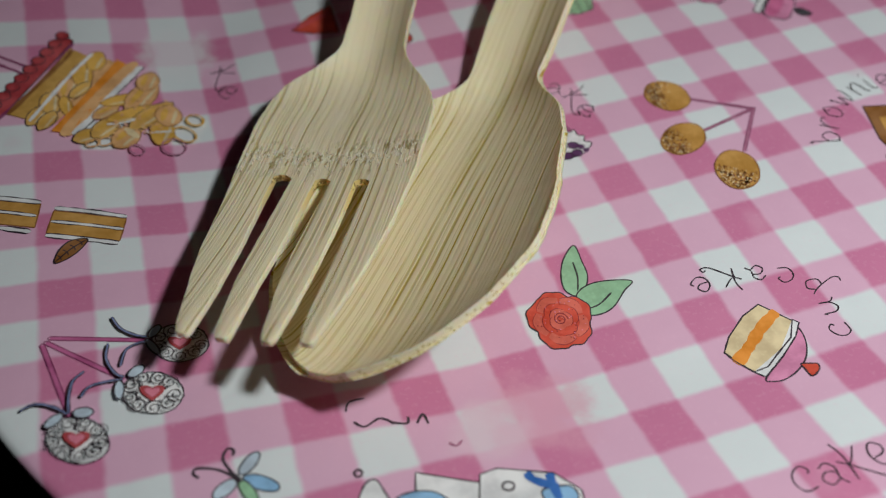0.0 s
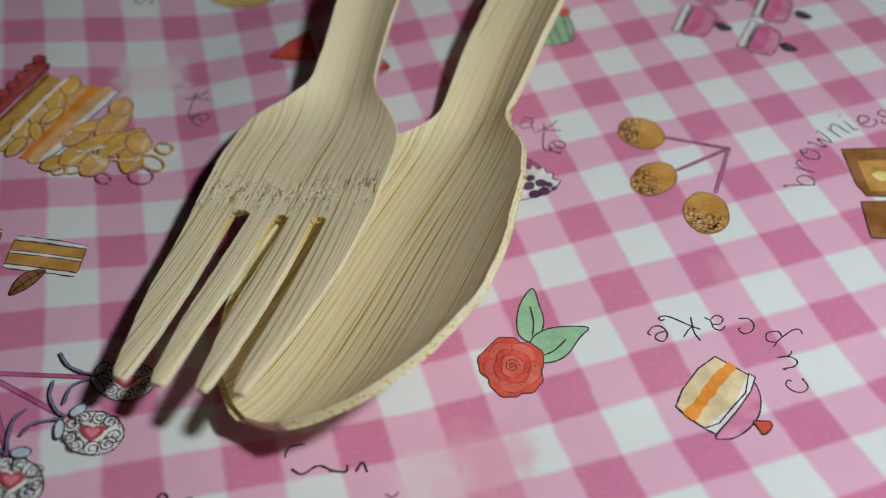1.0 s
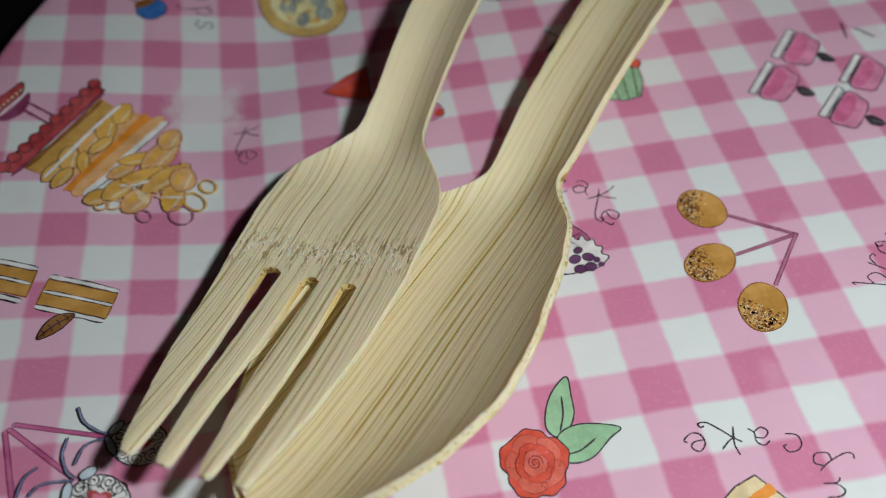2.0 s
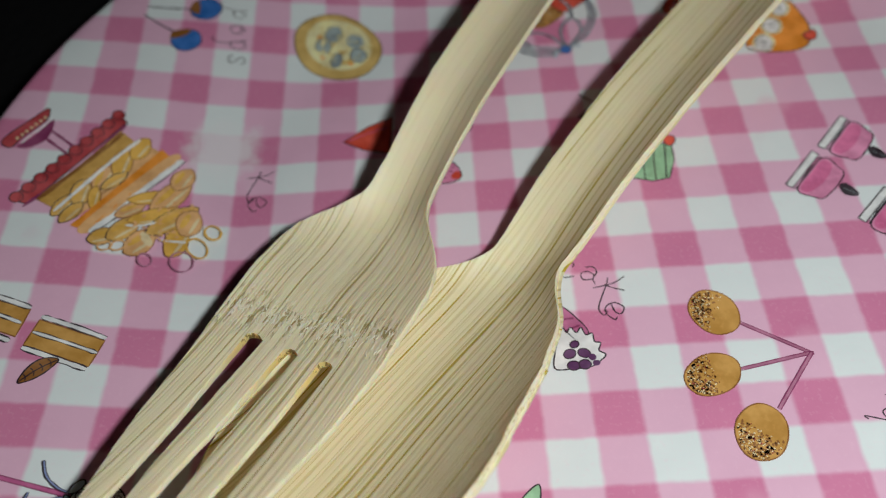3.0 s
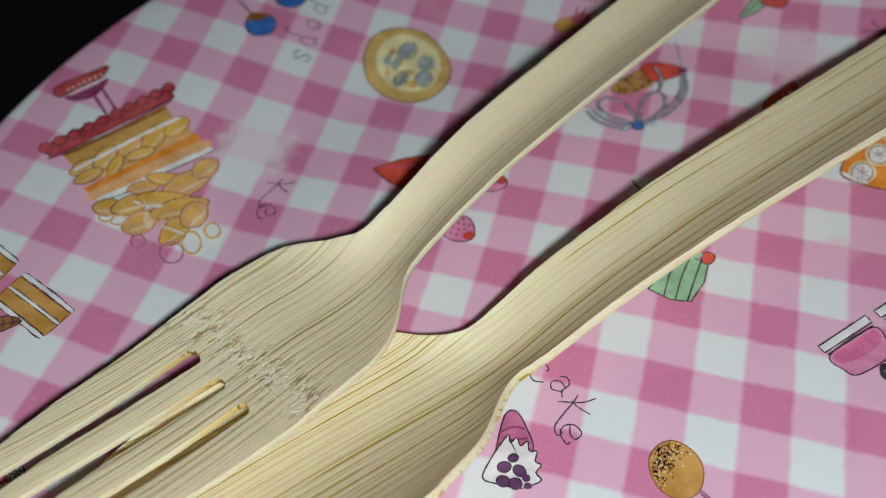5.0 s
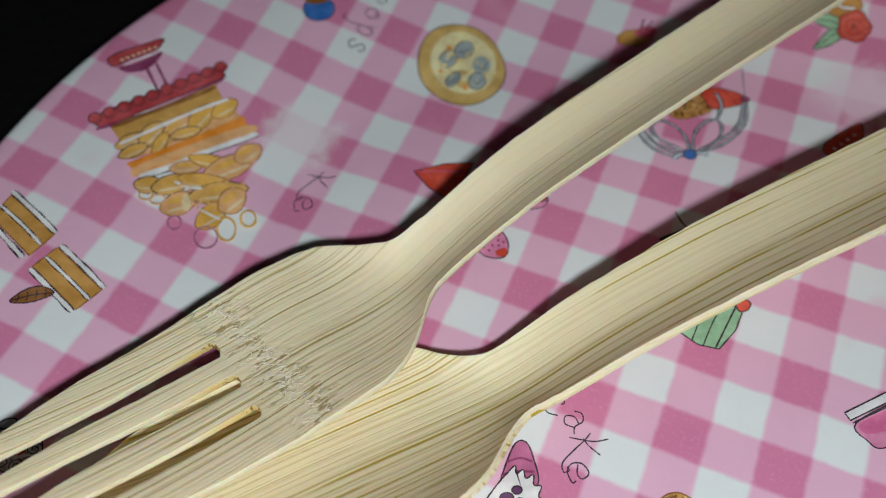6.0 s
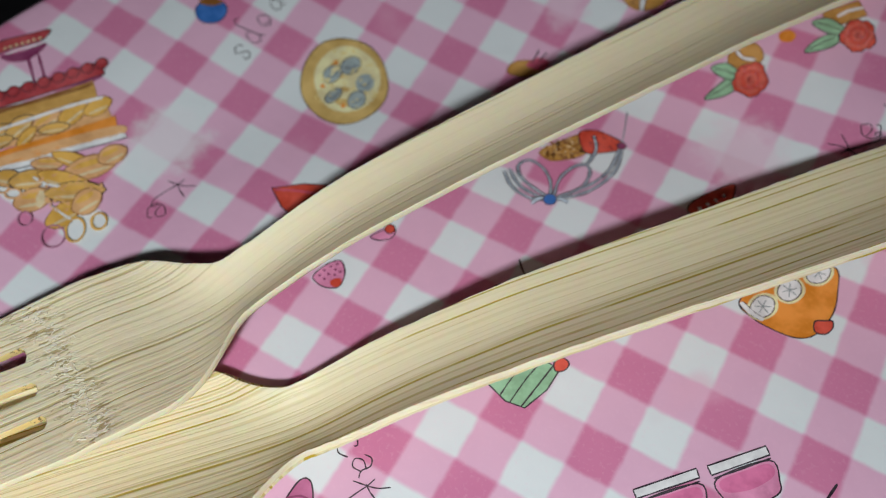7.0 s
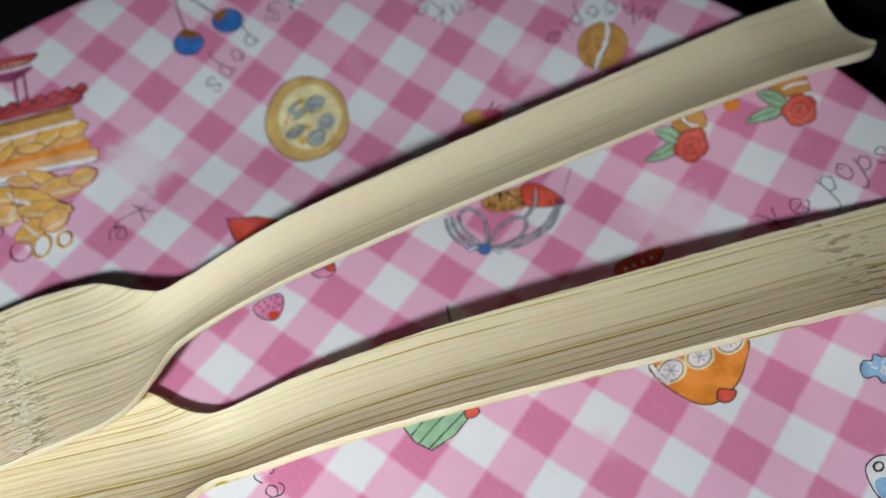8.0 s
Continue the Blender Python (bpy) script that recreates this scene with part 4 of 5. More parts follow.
pr.stroke("brown", 0.8, [(-86.7, -19.6), (-82.0, -12.5), (-77.2, -5.1)])
pr.slab("apricot", [(-83.1, -22.5), (-74.3, -6.4), (-70.8, -8.4), (-80.8, -22.6)])
pr.slice_of("nut", (-82.8, -20.2), (1.2, 1.4), (0.8, -1.0))
pr.slice_of("nut", (-81.0, -17.7), (1.1, 1.6), (1.0, -1.1))
pr.slice_of("nut", (-78.5, -14.8), (1.0, 1.8), (1.1, -1.2))
pr.slice_of("nut", (-76.3, -11.3), (1.2, 1.7), (1.0, -1.1))
pr.slice_of("nut", (-74.1, -8.0), (0.9, 1.5), (1.0, -1.1))
pr.slice_of("nut", (-81.6, -21.6), (1.2, 1.2), (0.7, -0.8))
pr.slice_of("nut", (-79.0, -18.4), (0.7, 1.4), (0.6, -0.8))
pr.slice_of("nut", (-76.8, -14.9), (0.9, 1.5), (0.7, -0.7))
pr.stroke("white", 0.55, [(-83.9, -21.6), (-80.8, -16.2), (-77.4, -10.5), (-74.4, -6.2)])
pr.slab("orange", [(-81.2, -24.0), (-71.0, -7.7), (-69.4, -9.2), (-78.7, -24.8)])
pr.blob("apricot", [(-80.0, -24.2), (-75.6, -17.0), (-69.7, -8.9), (-68.2, -9.9), (-73.7, -18.6), (-78.1, -24.8)])
pr.stroke("white", 1.0, [(-78.4, -25.0), (-75.2, -20.7), (-72.9, -16.7), (-70.2, -13.0), (-67.6, -9.5)])
pr.stroke("ink", 0.2, [(-78.0, -25.3), (-74.9, -21.2), (-72.6, -17.2), (-69.9, -13.5), (-67.2, -9.7)])
pr.slice_of("nut", (-76.6, -25.5), (0.9, 1.2), (1.0, -1.1))
pr.slice_of("nut", (-74.0, -23.8), (1.2, 1.7), (1.1, -1.2))
pr.slice_of("nut", (-73.7, -20.2), (1.2, 1.2), (0.7, -0.9))
pr.slice_of("nut", (-71.1, -17.5), (1.4, 2.0), (0.9, -0.8))
pr.slice_of("nut", (-68.4, -17.0), (2.0, 2.4), (1.4, -1.3))
pr.slice_of("nut", (-67.1, -13.4), (0.3, 1.7), (1.6, -0.2))
pr.slice_of("nut", (-71.4, -26.1), (1.2, 1.6), (1.2, -1.5))
pr.slice_of("nut", (-69.3, -21.0), (2.1, 2.6), (1.2, -1.1))
pr.slice_of("nut", (-67.5, -21.6), (2.1, 2.4), (1.2, -1.2))
pr.slice_of("yolk", (-66.4, -25.5), (1.0, 1.8), (1.2, -1.5))
pr.slice_of("yolk", (-65.1, -21.9), (1.0, 1.5), (1.4, -1.4))
pr.oval("cream", (-70.6, -25.4), (0.4, 0.5), (0.9, -1.2))
pr.stroke("white", 0.4, [(-73.8, -23.2), (-71.6, -23.0), (-69.8, -22.2)])
pr.stroke("white", 0.4, [(-68.8, -25.4), (-66.5, -25.5), (-64.6, -25.5)])
pr.ring("apricot", 0.3, (-74.2, -27.0), (0.9, 0.6), (0.4, -0.7))
pr.ring("apricot", 0.3, (-75.9, -27.3), (0.8, 0.5), (0.4, -0.6))
pr.ring("yolk", 0.35, (-63.4, -26.5), (1.2, 0.6), (1.0, -1.7))
pr.ring("yolk", 0.35, (-61.5, -23.5), (1.0, 0.5), (0.7, -1.2))
pr.ring("mauve", 0.25, (-70.2, -29.2), (0.8, 0.5), (0.6, -1.0))
pr.ring("mauve", 0.25, (-65.2, -29.1), (1.4, 0.8), (0.9, -1.6))

pr.freckles("apricot", 60, (-69.0, -22.0), (4.0, 5.0), (3.0, -2.6), None, 0.08, 0.26)
pr.beads("cream", (-92.2, -8.4), (-88.6, -3.0), 7, 0.42)

pr = Print("blueberry_pops_print", "two bright blue cake pops on thin sticks printed on the plate")
pr.stroke("ink", 0.3, [(-77.8, 22.2), (-74.8, 20.0), (-72.1, 18.4)])
pr.stroke("ink", 0.3, [(-77.5, 24.2), (-73.4, 24.1), (-69.6, 24.3)])
pr.oval("blue", (-70.1, 16.8), (1.9, 1.9), (1.7, -1.7), line=True)
pr.oval("blue", (-67.5, 24.5), (2.0, 1.9), (1.7, -1.8), line=True)
pr.blob("brown", [(-72.7, 16.9), (-72.5, 18.5), (-70.8, 19.3), (-69.4, 19.2), (-70.5, 17.7)])
pr.blob("brown", [(-70.0, 23.7), (-70.1, 25.3), (-69.1, 26.4), (-68.5, 25.0), (-68.6, 23.2)])

pr = Print("blueberry_tart_print", "round yellow tart with five blueberries printed on the plate")
pr.oval("crust", (-44.3, 17.7), (5.5, 4.9), (5.3, -6.3), line=True)
pr.oval("butter", (-44.1, 18.3), (4.0, 3.7), (4.2, -4.9))
pr.oval("berry", (-46.9, 18.0), (0.7, 1.7), (1.12, -0.88), line=True)
pr.stroke("slate", 0.55, [(-47.4, 17.0), (-46.5, 17.7), (-46.4, 19.0)])
pr.oval("berry", (-45.1, 20.9), (1.1, 1.4), (1.04, -1.12), line=True)
pr.stroke("slate", 0.55, [(-45.9, 20.1), (-44.8, 20.5), (-44.3, 21.7)])
pr.oval("berry", (-41.3, 19.3), (1.0, 1.3), (1.20, -1.20))
pr.stroke("slate", 0.55, [(-42.0, 18.5), (-40.9, 18.9), (-40.6, 20.1)])
pr.oval("berry", (-44.5, 14.6), (0.6, 1.6), (0.80, -0.64), line=True)
pr.stroke("slate", 0.55, [(-44.9, 13.6), (-44.2, 14.4), (-44.1, 15.6)])
pr.oval("berry", (-40.7, 15.8), (0.9, 1.3), (1.12, -1.20), line=True)
pr.stroke("slate", 0.55, [(-41.3, 15.0), (-40.4, 15.4), (-40.1, 16.6)])
pr.freckles("custard", 60, (-44.2, 17.9), (4.6, 4.2), (4.6, -5.4), None, 0.10, 0.26)
pr.oval("orange", (-47.5, 20.1), (0.3, 0.2), (0.3, -0.3))
pr.oval("orange", (-47.0, 15.2), (0.3, 0.2), (0.3, -0.3))
pr.oval("orange", (-42.0, 13.7), (0.3, 0.2), (0.3, -0.4))

pr = Print("whoopie_print", "brown whoopie pie with a white filling printed on the plate")
pr.oval("caramel", (-8.3, 56.8), (-3.0, 3.4), (2.9, 3.2), line=True)
pr.freckles("brown", 70, (-9.6, 55.4), (-2.2, 2.6), (1.2, 1.4), None, 0.08, 0.22)
pr.cord("white", 0.75, [(-6.9, 52.4), (-7.6, 54.6), (-8.0, 57.2), (-8.9, 59.6), (-10.2, 61.2)], 0.28)

pr = Print("whisk_print", "wire whisk with a blue bow and a red fruit printed on the plate")
pr.blob("caramel", [(-9.7, 20.9), (-8.4, 23.5), (-5.4, 27.2), (-3.4, 25.4), (-3.6, 23.4), (-6.2, 20.9), (-7.9, 20.2)], line=True)
pr.freckles("brown", 90, (-6.5, 23.4), (2.6, 2.6), (-1.6, 1.4), None, 0.10, 0.28)
pr.freckles("cream", 30, (-6.5, 23.4), (2.6, 2.6), (-1.6, 1.4), None, 0.06, 0.14)
pr.blob("red", [(-5.9, 27.3), (-3.5, 29.1), (0.9, 28.9), (1.5, 28.1), (1.0, 27.1), (-1.8, 24.9), (-3.6, 24.4)], line=True)
pr.freckles("wine", 26, (-2.0, 27.2), (2.6, 1.0), (-0.8, 1.2), None, 0.06, 0.16)
for wire in ([(-4.4, 13.8), (-9.3, 14.9), (-11.3, 16.8), (-10.4, 18.7), (-7.8, 18.4), (-5.6, 16.6), (-4.4, 14.1)],
             [(-12.8, 15.0), (-10.4, 13.0), (-7.2, 12.4), (-4.5, 13.4)], [(-12.3, 15.8), (-9.6, 13.8), (-6.4, 13.3), (-4.5, 13.5)],
             [(-3.9, 14.2), (-4.6, 17.7), (-3.8, 20.7), (-2.3, 22.1), (-1.1, 21.2), (-0.8, 18.6), (-2.0, 16.3), (-3.7, 14.1)],
             [(1.1, 28.3), (2.2, 24.2), (1.4, 20.1), (-0.6, 16.7), (-3.8, 13.9)], [(1.0, 27.4), (1.4, 23.8), (0.6, 20.3), (-1.3, 17.3), (-3.8, 14.0)],
             [(-3.6, 27.9), (-2.1, 25.5), (-2.1, 22.2)]):
    pr.cord("cloud", 0.20, wire, 0.42)
pr.stroke("slate", 0.22, [(-0.9, 34.7), (0.2, 31.2), (1.0, 28.4)])
pr.oval("plum", (1.1, 28.1), (0.6, 0.3), (-0.3, 0.6), line=True)
pr.cord("cloud", 0.45, [(-6.3, 11.6), (-5.7, 13.0), (-4.3, 13.6)], 0.3)
pr.cord("cloud", 0.45, [(-4.1, 13.7), (-2.8, 14.5), (-1.5, 14.4)], 0.3)
pr.oval("blue", (-4.2, 13.6), (0.85, 0.5), (-0.5, 0.85), line=True)

pr = Print("berry_slice_print", "slice of red berry tart printed on the plate")
pr.blob("red", [(14.6, 21.9), (14.8, 24.0), (16.7, 27.0), (18.9, 29.7), (19.6, 28.1), (19.6, 26.2), (18.1, 22.6), (16.3, 21.3)], line=True)
pr.beads("white", (15.7, 22.4), (18.8, 27.6), 4, 0.5)

pr = Print("rose_pair_print", "red rose with two green leaves and a cake printed on the plate")
pr.blob("caramel", [(9.3, 50.1), (10.1, 52.2), (12.3, 53.9), (14.4, 51.9), (12.9, 49.1), (10.9, 48.1)], line=True)
pr.blob("leaf", [(9.0, 41.9), (10.0, 45.1), (11.4, 47.2), (12.6, 45.3), (11.3, 43.3)], line=True)
pr.blob("leaf", [(7.7, 47.3), (9.4, 49.0), (11.7, 48.5), (12.5, 47.2), (10.3, 46.4)], line=True)
pr.stroke("ink", 0.16, [(9.3, 42.4), (10.6, 44.2), (12.0, 46.6)])
pr.stroke("ink", 0.16, [(8.2, 47.4), (10.0, 47.8), (12.2, 47.4)])
pr.cord("white", 0.5, [(10.0, 51.6), (11.6, 50.8), (13.4, 51.2)], 0.22)
pr.rose((14.1, 47.7), (2.5, 0.3), (0.4, -2.9))

pr = Print("rose_slice_print", "red rose leaning on a cake slice printed on the plate")
pr.slab("caramel", [(19.5, 63.0), (23.7, 67.3), (25.9, 65.1), (23.3, 62.3), (21.0, 61.1)], line=True)
pr.stroke("white", 0.5, [(21.9, 63.2), (23.0, 64.8), (24.8, 66.2)])
pr.blob("leaf", [(19.7, 55.1), (20.6, 58.1), (22.8, 60.1), (23.7, 58.6), (22.3, 56.7)], line=True)
pr.blob("leaf", [(18.7, 60.7), (20.8, 62.4), (23.5, 61.6), (23.9, 60.5), (21.4, 59.7)], line=True)
pr.stroke("ink", 0.16, [(20.0, 55.6), (21.4, 57.6), (23.0, 59.6)])
pr.stroke("ink", 0.16, [(19.1, 60.8), (21.2, 61.1), (23.6, 60.9)])
pr.rose((26.0, 60.9), (2.5, 0.3), (0.4, -2.9))
pr.oval("orange", (16.2, 56.8), (1.2, 0.6), (0.5, -1.0))

pr = Print("orange_slice_print", "orange half with pale citrus wheels printed on the plate")
pr.blob("orange", [(26.7, 11.0), (28.0, 15.7), (32.0, 20.6), (36.6, 22.8), (38.1, 19.3), (38.6, 15.4), (37.5, 11.3), (35.3, 9.5), (31.8, 9.2), (28.9, 9.6)], line=True)
for cx, cy in ((29.8, 11.9), (32.2, 16.2), (34.8, 20.8)):
    pr.oval("butter", (cx, cy), (1.5, 1.9), (1.3, -1.5))
    pr.oval("white", (cx, cy), (1.15, 1.5), (1.0, -1.2), line=True)
    for k in range(6):
        a = k * math.pi / 3 + cx
        pr.stroke("slate", 0.16, [(cx, cy), (cx + 1.15 * math.cos(a), cy + 1.15 * math.sin(a))])
pr.cord("white", 0.7, [(26.9, 11.0), (28.6, 10.2), (30.6, 9.9)], 0.2)
pr.blob("red", [(36.8, 13.1), (38.0, 13.9), (38.9, 14.3), (39.2, 13.2), (38.6, 11.9), (37.3, 11.6)], line=True)

pr = Print("cloud_print", "light blue cloud shape printed on the plate")
pr.blob("sky", [(51.9, 26.0), (51.7, 27.4), (52.6, 27.9), (52.5, 29.0), (53.7, 29.1), (54.4, 30.3), (55.5, 29.7), (56.6, 29.6), (56.4, 28.3), (57.2, 27.2), (56.0, 26.6), (55.2, 25.6), (54.1, 26.1), (53.0, 25.2)], line=True)
pr.freckles("white", 26, (54.3, 27.8), (1.8, 0.6), (-0.5, 1.3), None, 0.10, 0.24)

pr = Print("teapot_print", "little blue and white pot printed on the plate")
pr.blob("white", [(58.2, 13.0), (58.3, 15.1), (59.6, 16.4), (61.5, 17.0), (63.1, 14.6), (63.0, 11.5), (60.9, 10.6)], line=True)
pr.blob("sky", [(59.7, 12.5), (61.3, 13.9), (62.8, 13.5), (62.6, 11.5), (61.0, 10.8)])
pr.ring("ink", 0.3, (59.3, 14.4), (0.5, 0.3), (0.2, -0.6))

pr = Print("striped_cupcake_print", "green striped cupcake with a red berry printed on the plate")
pr.slab("leaf", [(1.9, -17.1), (3.3, -13.1), (6.3, -10.2), (9.4, -10.6), (9.2, -14.0), (7.8, -17.7), (5.1, -18.1)], line=True)
pr.blob("red", [(8.3, -10.0), (8.9, -8.8), (10.1, -9.1), (10.0, -10.3), (9.0, -11.0)], line=True)
pr.blob("leaf", [(0.3, -16.0), (1.8, -11.5), (5.0, -8.9), (8.5, -9.4), (6.0, -11.5), (3.0, -14.7)])
pr.stroke("ink", 0.22, [(4.1, -17.9), (4.4, -14.0), (5.0, -11.1)])
pr.stroke("ink", 0.22, [(5.7, -18.0), (6.1, -13.7), (6.8, -10.5)])
pr.stroke("ink", 0.22, [(7.3, -17.8), (7.9, -13.7), (8.4, -10.4)])

pr = Print("strawberry_cupcake_print", "small pink spotted cupcake printed on the plate")
pr.blob("pink", [(-28.2, -14.9), (-27.6, -12.5), (-26.2, -10.9), (-24.7, -11.9), (-23.9, -13.7), (-24.2, -15.0), (-25.8, -15.7), (-27.3, -15.6)], line=True)
for k, (dx, dy) in enumerate([(-1.3, -1.2), (-0.4, -1.4), (-1.2, -0.2), (-0.3, -0.4), (0.6, -0.1), (-0.7, 0.8), (0.2, 0.7), (1.0, 0.7), (-0.1, 1.6)]):
    pr.oval("plum", (-26.1 + dx, -13.2 + dy), (0.20, 0.05), (-0.05, 0.20))
pr.blob("red", [(-25.5, -14.3), (-24.6, -13.4), (-24.0, -13.8), (-24.1, -14.8), (-25.1, -15.0)])

pr = Print("little_cherry_print", "small pink sweet with a cherry printed on the plate")
pr.blob("pink", [(-24.5, -5.3), (-23.8, -3.8), (-22.8, -2.5), (-21.7, -2.6), (-21.8, -4.1), (-23.1, -5.2)], line=True)
pr.oval("red", (-22.7, -2.7), (0.6, 0.5), (0.5, -0.6), line=True)

pr = Print("berry_cone_print", "dark cherry on a stalk printed on the plate")
pr.stroke("ink", 0.3, [(-1.0, -0.1), (-2.2, 0.8), (-3.4, 2.1)])
pr.blob("ink", [(-4.4, -3.5), (-3.0, -1.8), (-1.1, -0.0), (-0.9, -1.7), (-2.8, -3.5)])

pr = Print("candy_cone_print", "red paper cone printed on the plate")
pr.slab("red", [(-42.7, -5.3), (-38.8, -2.2), (-34.7, -0.3), (-35.1, -8.5), (-39.3, -7.4)], line=True)
pr.stroke("rose", 0.3, [(-42.2, -5.3), (-38.7, -3.7), (-35.1, -2.5)])

pr = Print("brown_bun_print", "brown bun beside the handle printed on the plate")
pr.blob("caramel", [(-21.5, 32.6), (-21.9, 34.3), (-20.5, 35.8), (-18.1, 36.6), (-16.4, 35.8), (-18.3, 33.4)], line=True)
pr.blob("rose", [(-19.5, 35.2), (-18.6, 37.3), (-16.4, 37.6), (-16.8, 35.6)])
pr.stroke("ink", 0.25, [(-18.9, 36.1), (-18.9, 37.9), (-19.0, 38.8)])
pr.stroke("ink", 0.25, [(-18.0, 36.9), (-17.5, 38.9)])

pr = Print("berry_muffin_print", "cupcake with white icing and purple berries printed on the plate")
pr.blob("swirl", [(-12.5, -47.3), (-12.8, -41.0), (-11.5, -39.8), (-9.7, -41.7), (-8.3, -44.1), (-9.2, -46.0), (-11.4, -47.5)], line=True)
pr.stroke("plum", 0.3, [(-12.9, -43.2), (-11.4, -42.0), (-9.9, -41.9)])
pr.stroke("plum", 0.3, [(-12.9, -45.0), (-11.2, -43.8), (-9.2, -43.0)])
pr.blob("white", [(-13.0, -46.7), (-12.3, -44.6), (-11.7, -43.2), (-11.2, -44.1), (-10.6, -43.3), (-9.9, -44.2), (-9.2, -43.4), (-8.7, -44.6), (-7.8, -44.4), (-7.7, -45.7), (-6.9, -46.0), (-7.3, -47.1), (-6.5, -47.8), (-7.2, -48.6), (-8.7, -49.5), (-11.5, -49.7), (-13.4, -49.4)], line=True)
pr.oval("purple", (-11.2, -47.4), (0.8, 0.2), (0.1, -0.7), line=True)
pr.oval("purple", (-9.3, -47.4), (0.8, -0.0), (0.1, -0.7), line=True)
pr.oval("purple", (-10.9, -49.2), (0.8, 0.1), (0.1, -0.7), line=True)
pr.oval("purple", (-9.4, -49.1), (0.8, 0.1), (0.1, -0.7), line=True)
pr.oval("purple", (-10.4, -46.0), (0.6, 0.2), (0.1, -0.5), line=True)
pr.oval("purple", (-8.3, -48.1), (0.5, 0.1), (0.1, -0.5))
pr.oval("purple", (-7.9, -49.0), (0.5, 0.1), (0.1, -0.4))

pr = Print("jam_jar_print", "pink jam jar with a pale lid printed on the plate")
pr.jar((24.7, -20.4), (30.2, -14.3), (28.9, -24.3), (34.2, -18.9))
pr.jar((31.6, -13.0), (36.8, -7.2), (36.2, -17.2), (41.0, -11.5))
pr.jar((33.1, -27.7), (38.4, -22.5), (36.9, -32.4), (41.9, -27.0))
pr.jar((39.6, -21.1), (44.7, -15.8), (43.4, -25.3), (48.4, -19.7))
for lx, ly in ((32.2, -21.5), (38.8, -14.5), (39.6, -30.0), (46.6, -23.0)):
    pr.blob("ink", [(lx, ly), (lx + 0.9, ly + 0.4), (lx + 1.8, ly - 0.5), (lx + 2.3, ly - 1.9), (lx + 1.4, ly - 2.3), (lx + 0.1, ly - 1.6)])
    pr.stroke("slate", 0.12, [(lx + 0.4, ly - 0.6), (lx + 1.2, ly - 1.2), (lx + 2.0, ly - 1.9)])

pr = Print("brownie_print", "golden brown brownie squares printed on the plate")
pr.slab("brown", [(35.5, -54.7), (43.7, -57.1), (39.4, -66.2), (33.6, -64.1), (33.5, -61.6)], line=True)
pr.slab("caramel", [(36.3, -57.6), (42.1, -59.2), (39.4, -64.9), (34.6, -63.5)])
pr.slab("brown", [(32.2, -64.8), (40.1, -67.2), (37.4, -73.8), (29.7, -71.0), (30.9, -68.0)], line=True)
pr.blob("custard", [(36.6, -60.8), (38.2, -60.4), (39.3, -61.7), (37.4, -62.3)])

pr = Print("rose_print", "large red rose with two green leaves printed on the plate")
pr.blob("leaf", [(-17.1, -65.0), (-19.4, -66.8), (-20.8, -69.3), (-21.2, -71.5), (-20.2, -72.8), (-18.7, -72.1), (-17.5, -70.3), (-17.2, -67.8)], line=True)
pr.blob("leaf", [(-20.2, -72.8), (-18.1, -71.7), (-15.4, -71.9), (-12.5, -73.0), (-14.1, -74.1), (-16.6, -76.0), (-18.8, -76.4), (-20.3, -75.6)], line=True)
pr.stroke("ink", 0.22, [(-18.4, -67.6), (-18.8, -70.0), (-19.7, -72.1)])
pr.stroke("ink", 0.22, [(-15.8, -73.8), (-18.1, -75.0), (-20.4, -75.1)])
pr.rose((-23.6, -75.5), (3.7, -1.2), (1.1, 4.0))

pr = Print("sponge_cupcake_print", "cream sponge cupcake with an orange layer and a heart printed on the plate")
pr.blob("pink", [(-4.6, -91.7), (-1.5, -89.9), (1.1, -88.2), (3.2, -86.3), (3.2, -88.1), (1.9, -90.3), (-0.2, -91.8), (-2.5, -92.5), (-3.9, -92.3)], line=True)
pr.slab("cream", [(-7.0, -86.6), (-5.3, -84.8), (-2.0, -82.6), (0.7, -81.7), (3.6, -85.7), (1.6, -87.5), (-0.8, -88.9), (-2.4, -90.1), (-5.0, -90.5), (-5.6, -89.7)], line=True)
pr.slab("white", [(-5.3, -90.3), (-3.3, -90.2), (-0.9, -88.8), (1.7, -87.4), (3.4, -85.1), (3.9, -85.8), (2.4, -87.4), (-0.8, -89.5), (-4.4, -91.4)], line=True)
pr.stroke("orange", 1.5, [(-6.5, -88.5), (-3.8, -86.9), (-0.8, -84.9), (2.2, -83.4)])
pr.stroke("ink", 0.18, [(-7.0, -86.6), (-6.5, -88.1), (-5.3, -90.3)])
pr.blob("red", [(0.5, -91.2), (1.5, -91.5), (2.3, -91.9), (1.9, -92.7), (0.6, -93.2), (0.5, -92.1)], line=True)

pr = Print("butterfly_print", "small blue butterfly printed on the plate")
pr.oval("cloud", (-63.5, -85.0), (-1.1, -1.1), (0.5, -0.5), line=True)
pr.oval("sky", (-62.7, -87.7), (-1.7, 1.0), (-0.1, -0.9), line=True)
pr.oval("cloud", (-66.3, -87.4), (1.3, 0.6), (0.1, -0.8), line=True)
pr.oval("leaf", (-64.1, -88.4), (-0.6, 1.6), (0.6, 0.2), line=True)
pr.stroke("ink", 0.3, [(-65.0, -86.4), (-65.6, -85.1), (-66.0, -83.7), (-65.4, -82.6), (-64.8, -83.0), (-65.0, -83.6)])
pr.stroke("ink", 0.3, [(-65.0, -86.4), (-66.7, -84.9), (-68.6, -84.2), (-69.1, -84.7), (-68.6, -85.4)])
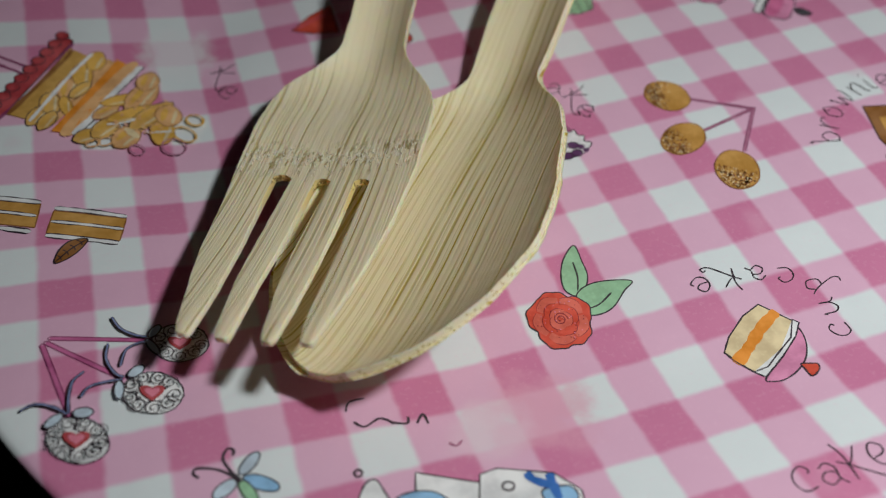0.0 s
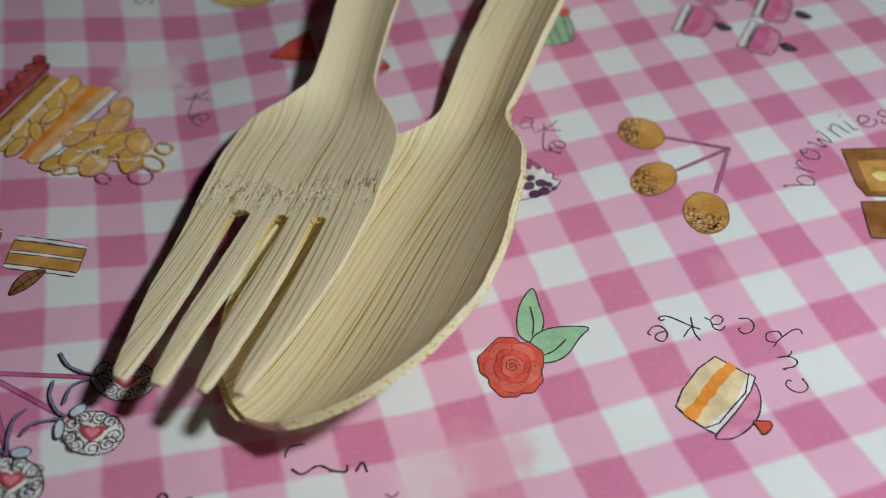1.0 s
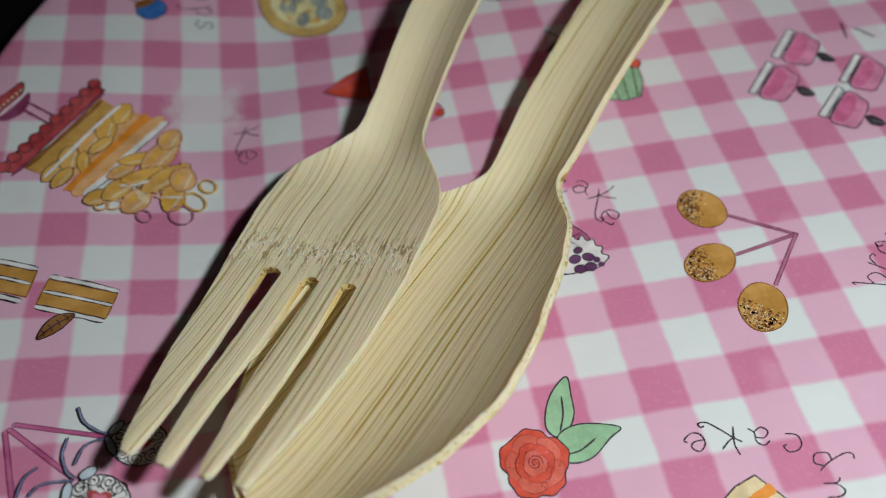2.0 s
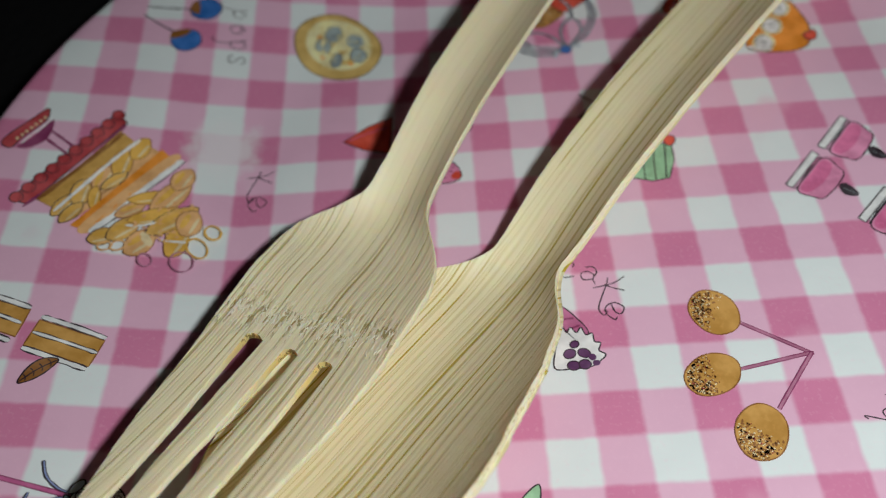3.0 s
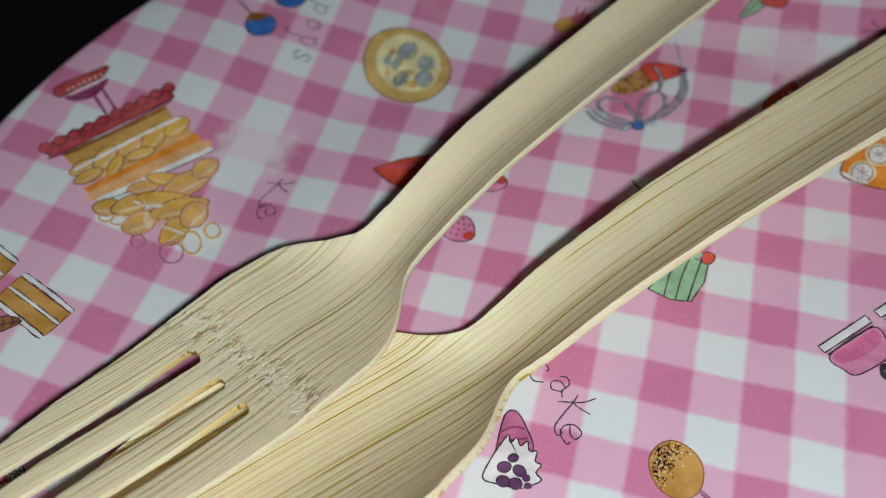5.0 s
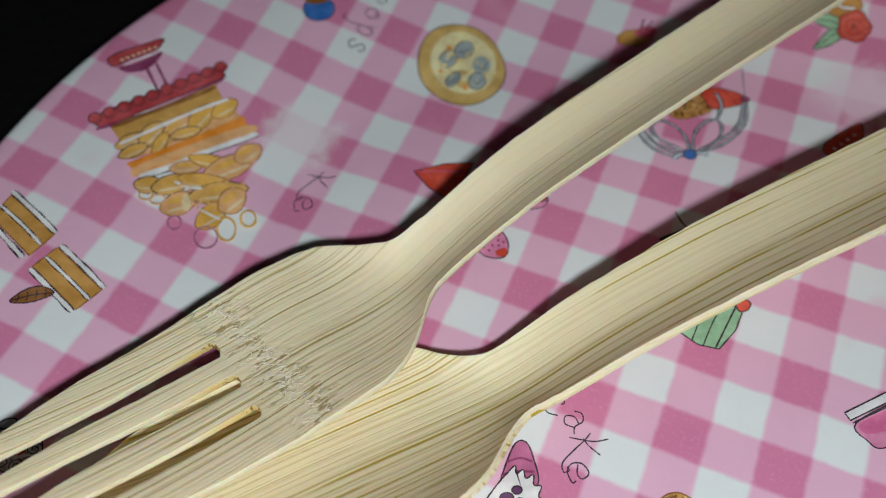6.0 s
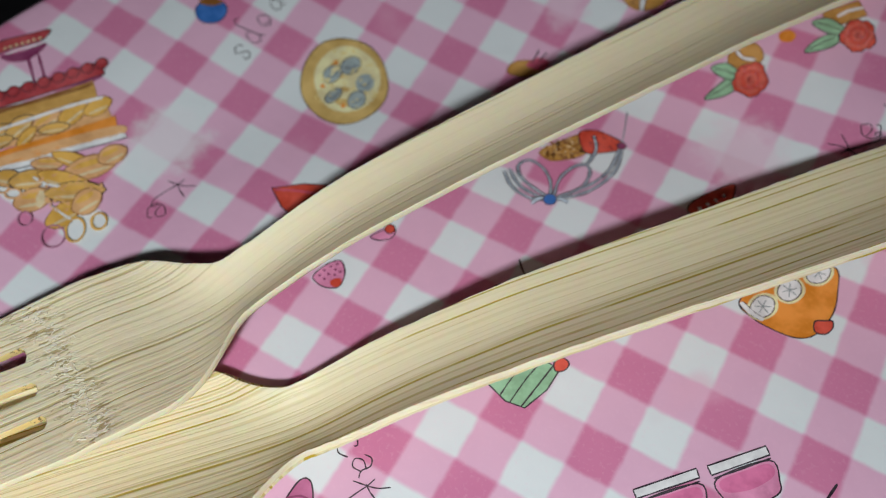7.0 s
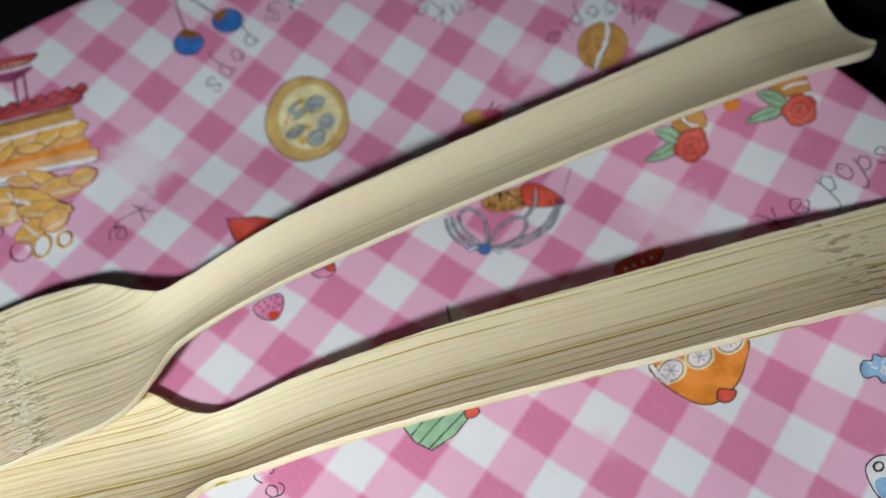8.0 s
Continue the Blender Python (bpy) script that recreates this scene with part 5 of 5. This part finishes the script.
pr.stroke("ink", 0.6, [(-65.2, -86.0), (-64.7, -87.1)])

pr = Print("worn_cake_print", "half worn away piece of a printed word and icing")
pr.stroke("ink", 0.3, [(-51.9, -82.6), (-50.9, -83.6), (-49.1, -82.9), (-48.0, -83.6), (-47.8, -84.1)])
pr.stroke("ink", 0.3, [(-48.1, -83.7), (-46.3, -84.4), (-45.9, -83.5)])
pr.stroke("ink", 0.3, [(-45.2, -84.7), (-44.2, -83.6), (-44.0, -85.1)])
pr.stroke("ink", 0.25, [(-52.4, -81.0), (-51.7, -79.7), (-49.9, -79.6)])
pr.stroke("mauve", 0.3, [(-42.7, -88.3), (-42.0, -88.9), (-41.2, -88.4)])

pr = Print("cream_pots_print", "white pots with blue bows printed on the plate")
pr.blob("white", [(-54.0, -93.0), (-52.7, -90.9), (-51.5, -90.7), (-51.0, -92.3), (-50.8, -93.7), (-51.1, -95.6), (-54.0, -94.7)], line=True)
pr.slab("white", [(-47.3, -91.0), (-41.2, -94.2), (-42.8, -98.3), (-48.9, -96.3)], line=True)
pr.slab("white", [(-40.9, -93.2), (-38.9, -93.0), (-33.4, -95.4), (-31.5, -98.3), (-32.5, -101.7), (-42.9, -98.3)], line=True)
pr.blob("sky", [(-50.2, -93.6), (-48.3, -93.2), (-46.1, -93.9), (-45.1, -95.5), (-47.3, -95.8), (-49.7, -95.1)], line=True)
pr.blob("sky", [(-35.5, -97.1), (-33.8, -97.1), (-32.4, -97.5), (-32.2, -99.0), (-34.1, -99.7), (-35.5, -98.6)], line=True)
pr.stroke("blue", 1.0, [(-36.2, -94.5), (-35.7, -95.6), (-34.3, -96.8)])
pr.stroke("blue", 1.0, [(-33.9, -95.3), (-34.1, -97.2), (-34.2, -98.6)])
pr.ring("ink", 0.25, (-53.0, -89.4), (0.4, -0.1), (-0.1, -0.4))
pr.ring("ink", 0.25, (-38.6, -95.5), (0.6, -0.2), (-0.2, -0.5))

pr = Print("swirl_print", "black swirl and a pale ornament printed on the plate")
pr.stroke("ink", 0.35, [(46.3, -7.3), (45.8, -9.7), (45.5, -11.4)])
pr.stroke("ink", 0.35, [(47.7, -9.2), (48.8, -10.6), (49.9, -12.4)])

word("cake", (-10.8, -104.4), (-5.5, -105.9), (1.6, -104.7), 2.9)
word("cupcake", (7.0, -90.0), (15.0, -75.6), (-6.2, -76.6), 2.3)
word("brownies", (26.6, -60.4), (30.0, -49.0), (47.0, -51.0), 2.7)
word("cake", (-11.5, -33.4), (-4.0, -33.2), (-4.4, -42.6), 2.6)
word("ke", (-56.3, -10.4), (-55.0, -13.8), (-56.2, -19.6), 2.8)
word("ke pops", (-61.2, 36.0), (-62.2, 24.0), (-61.2, 11.8), 2.5)
word("ke pops", (32.0, 40.6), (34.0, 51.6), (40.9, 60.2), 2.7)
word("whoopie", (-2.4, 66.6), (-14.6, 66.0), (-16.8, 52.4), 2.5)
word("cake", (-32.4, 54.0), (-34.6, 48.0), (-41.5, 46.2), 2.5)

for made in PRINTS:
    made.finish()
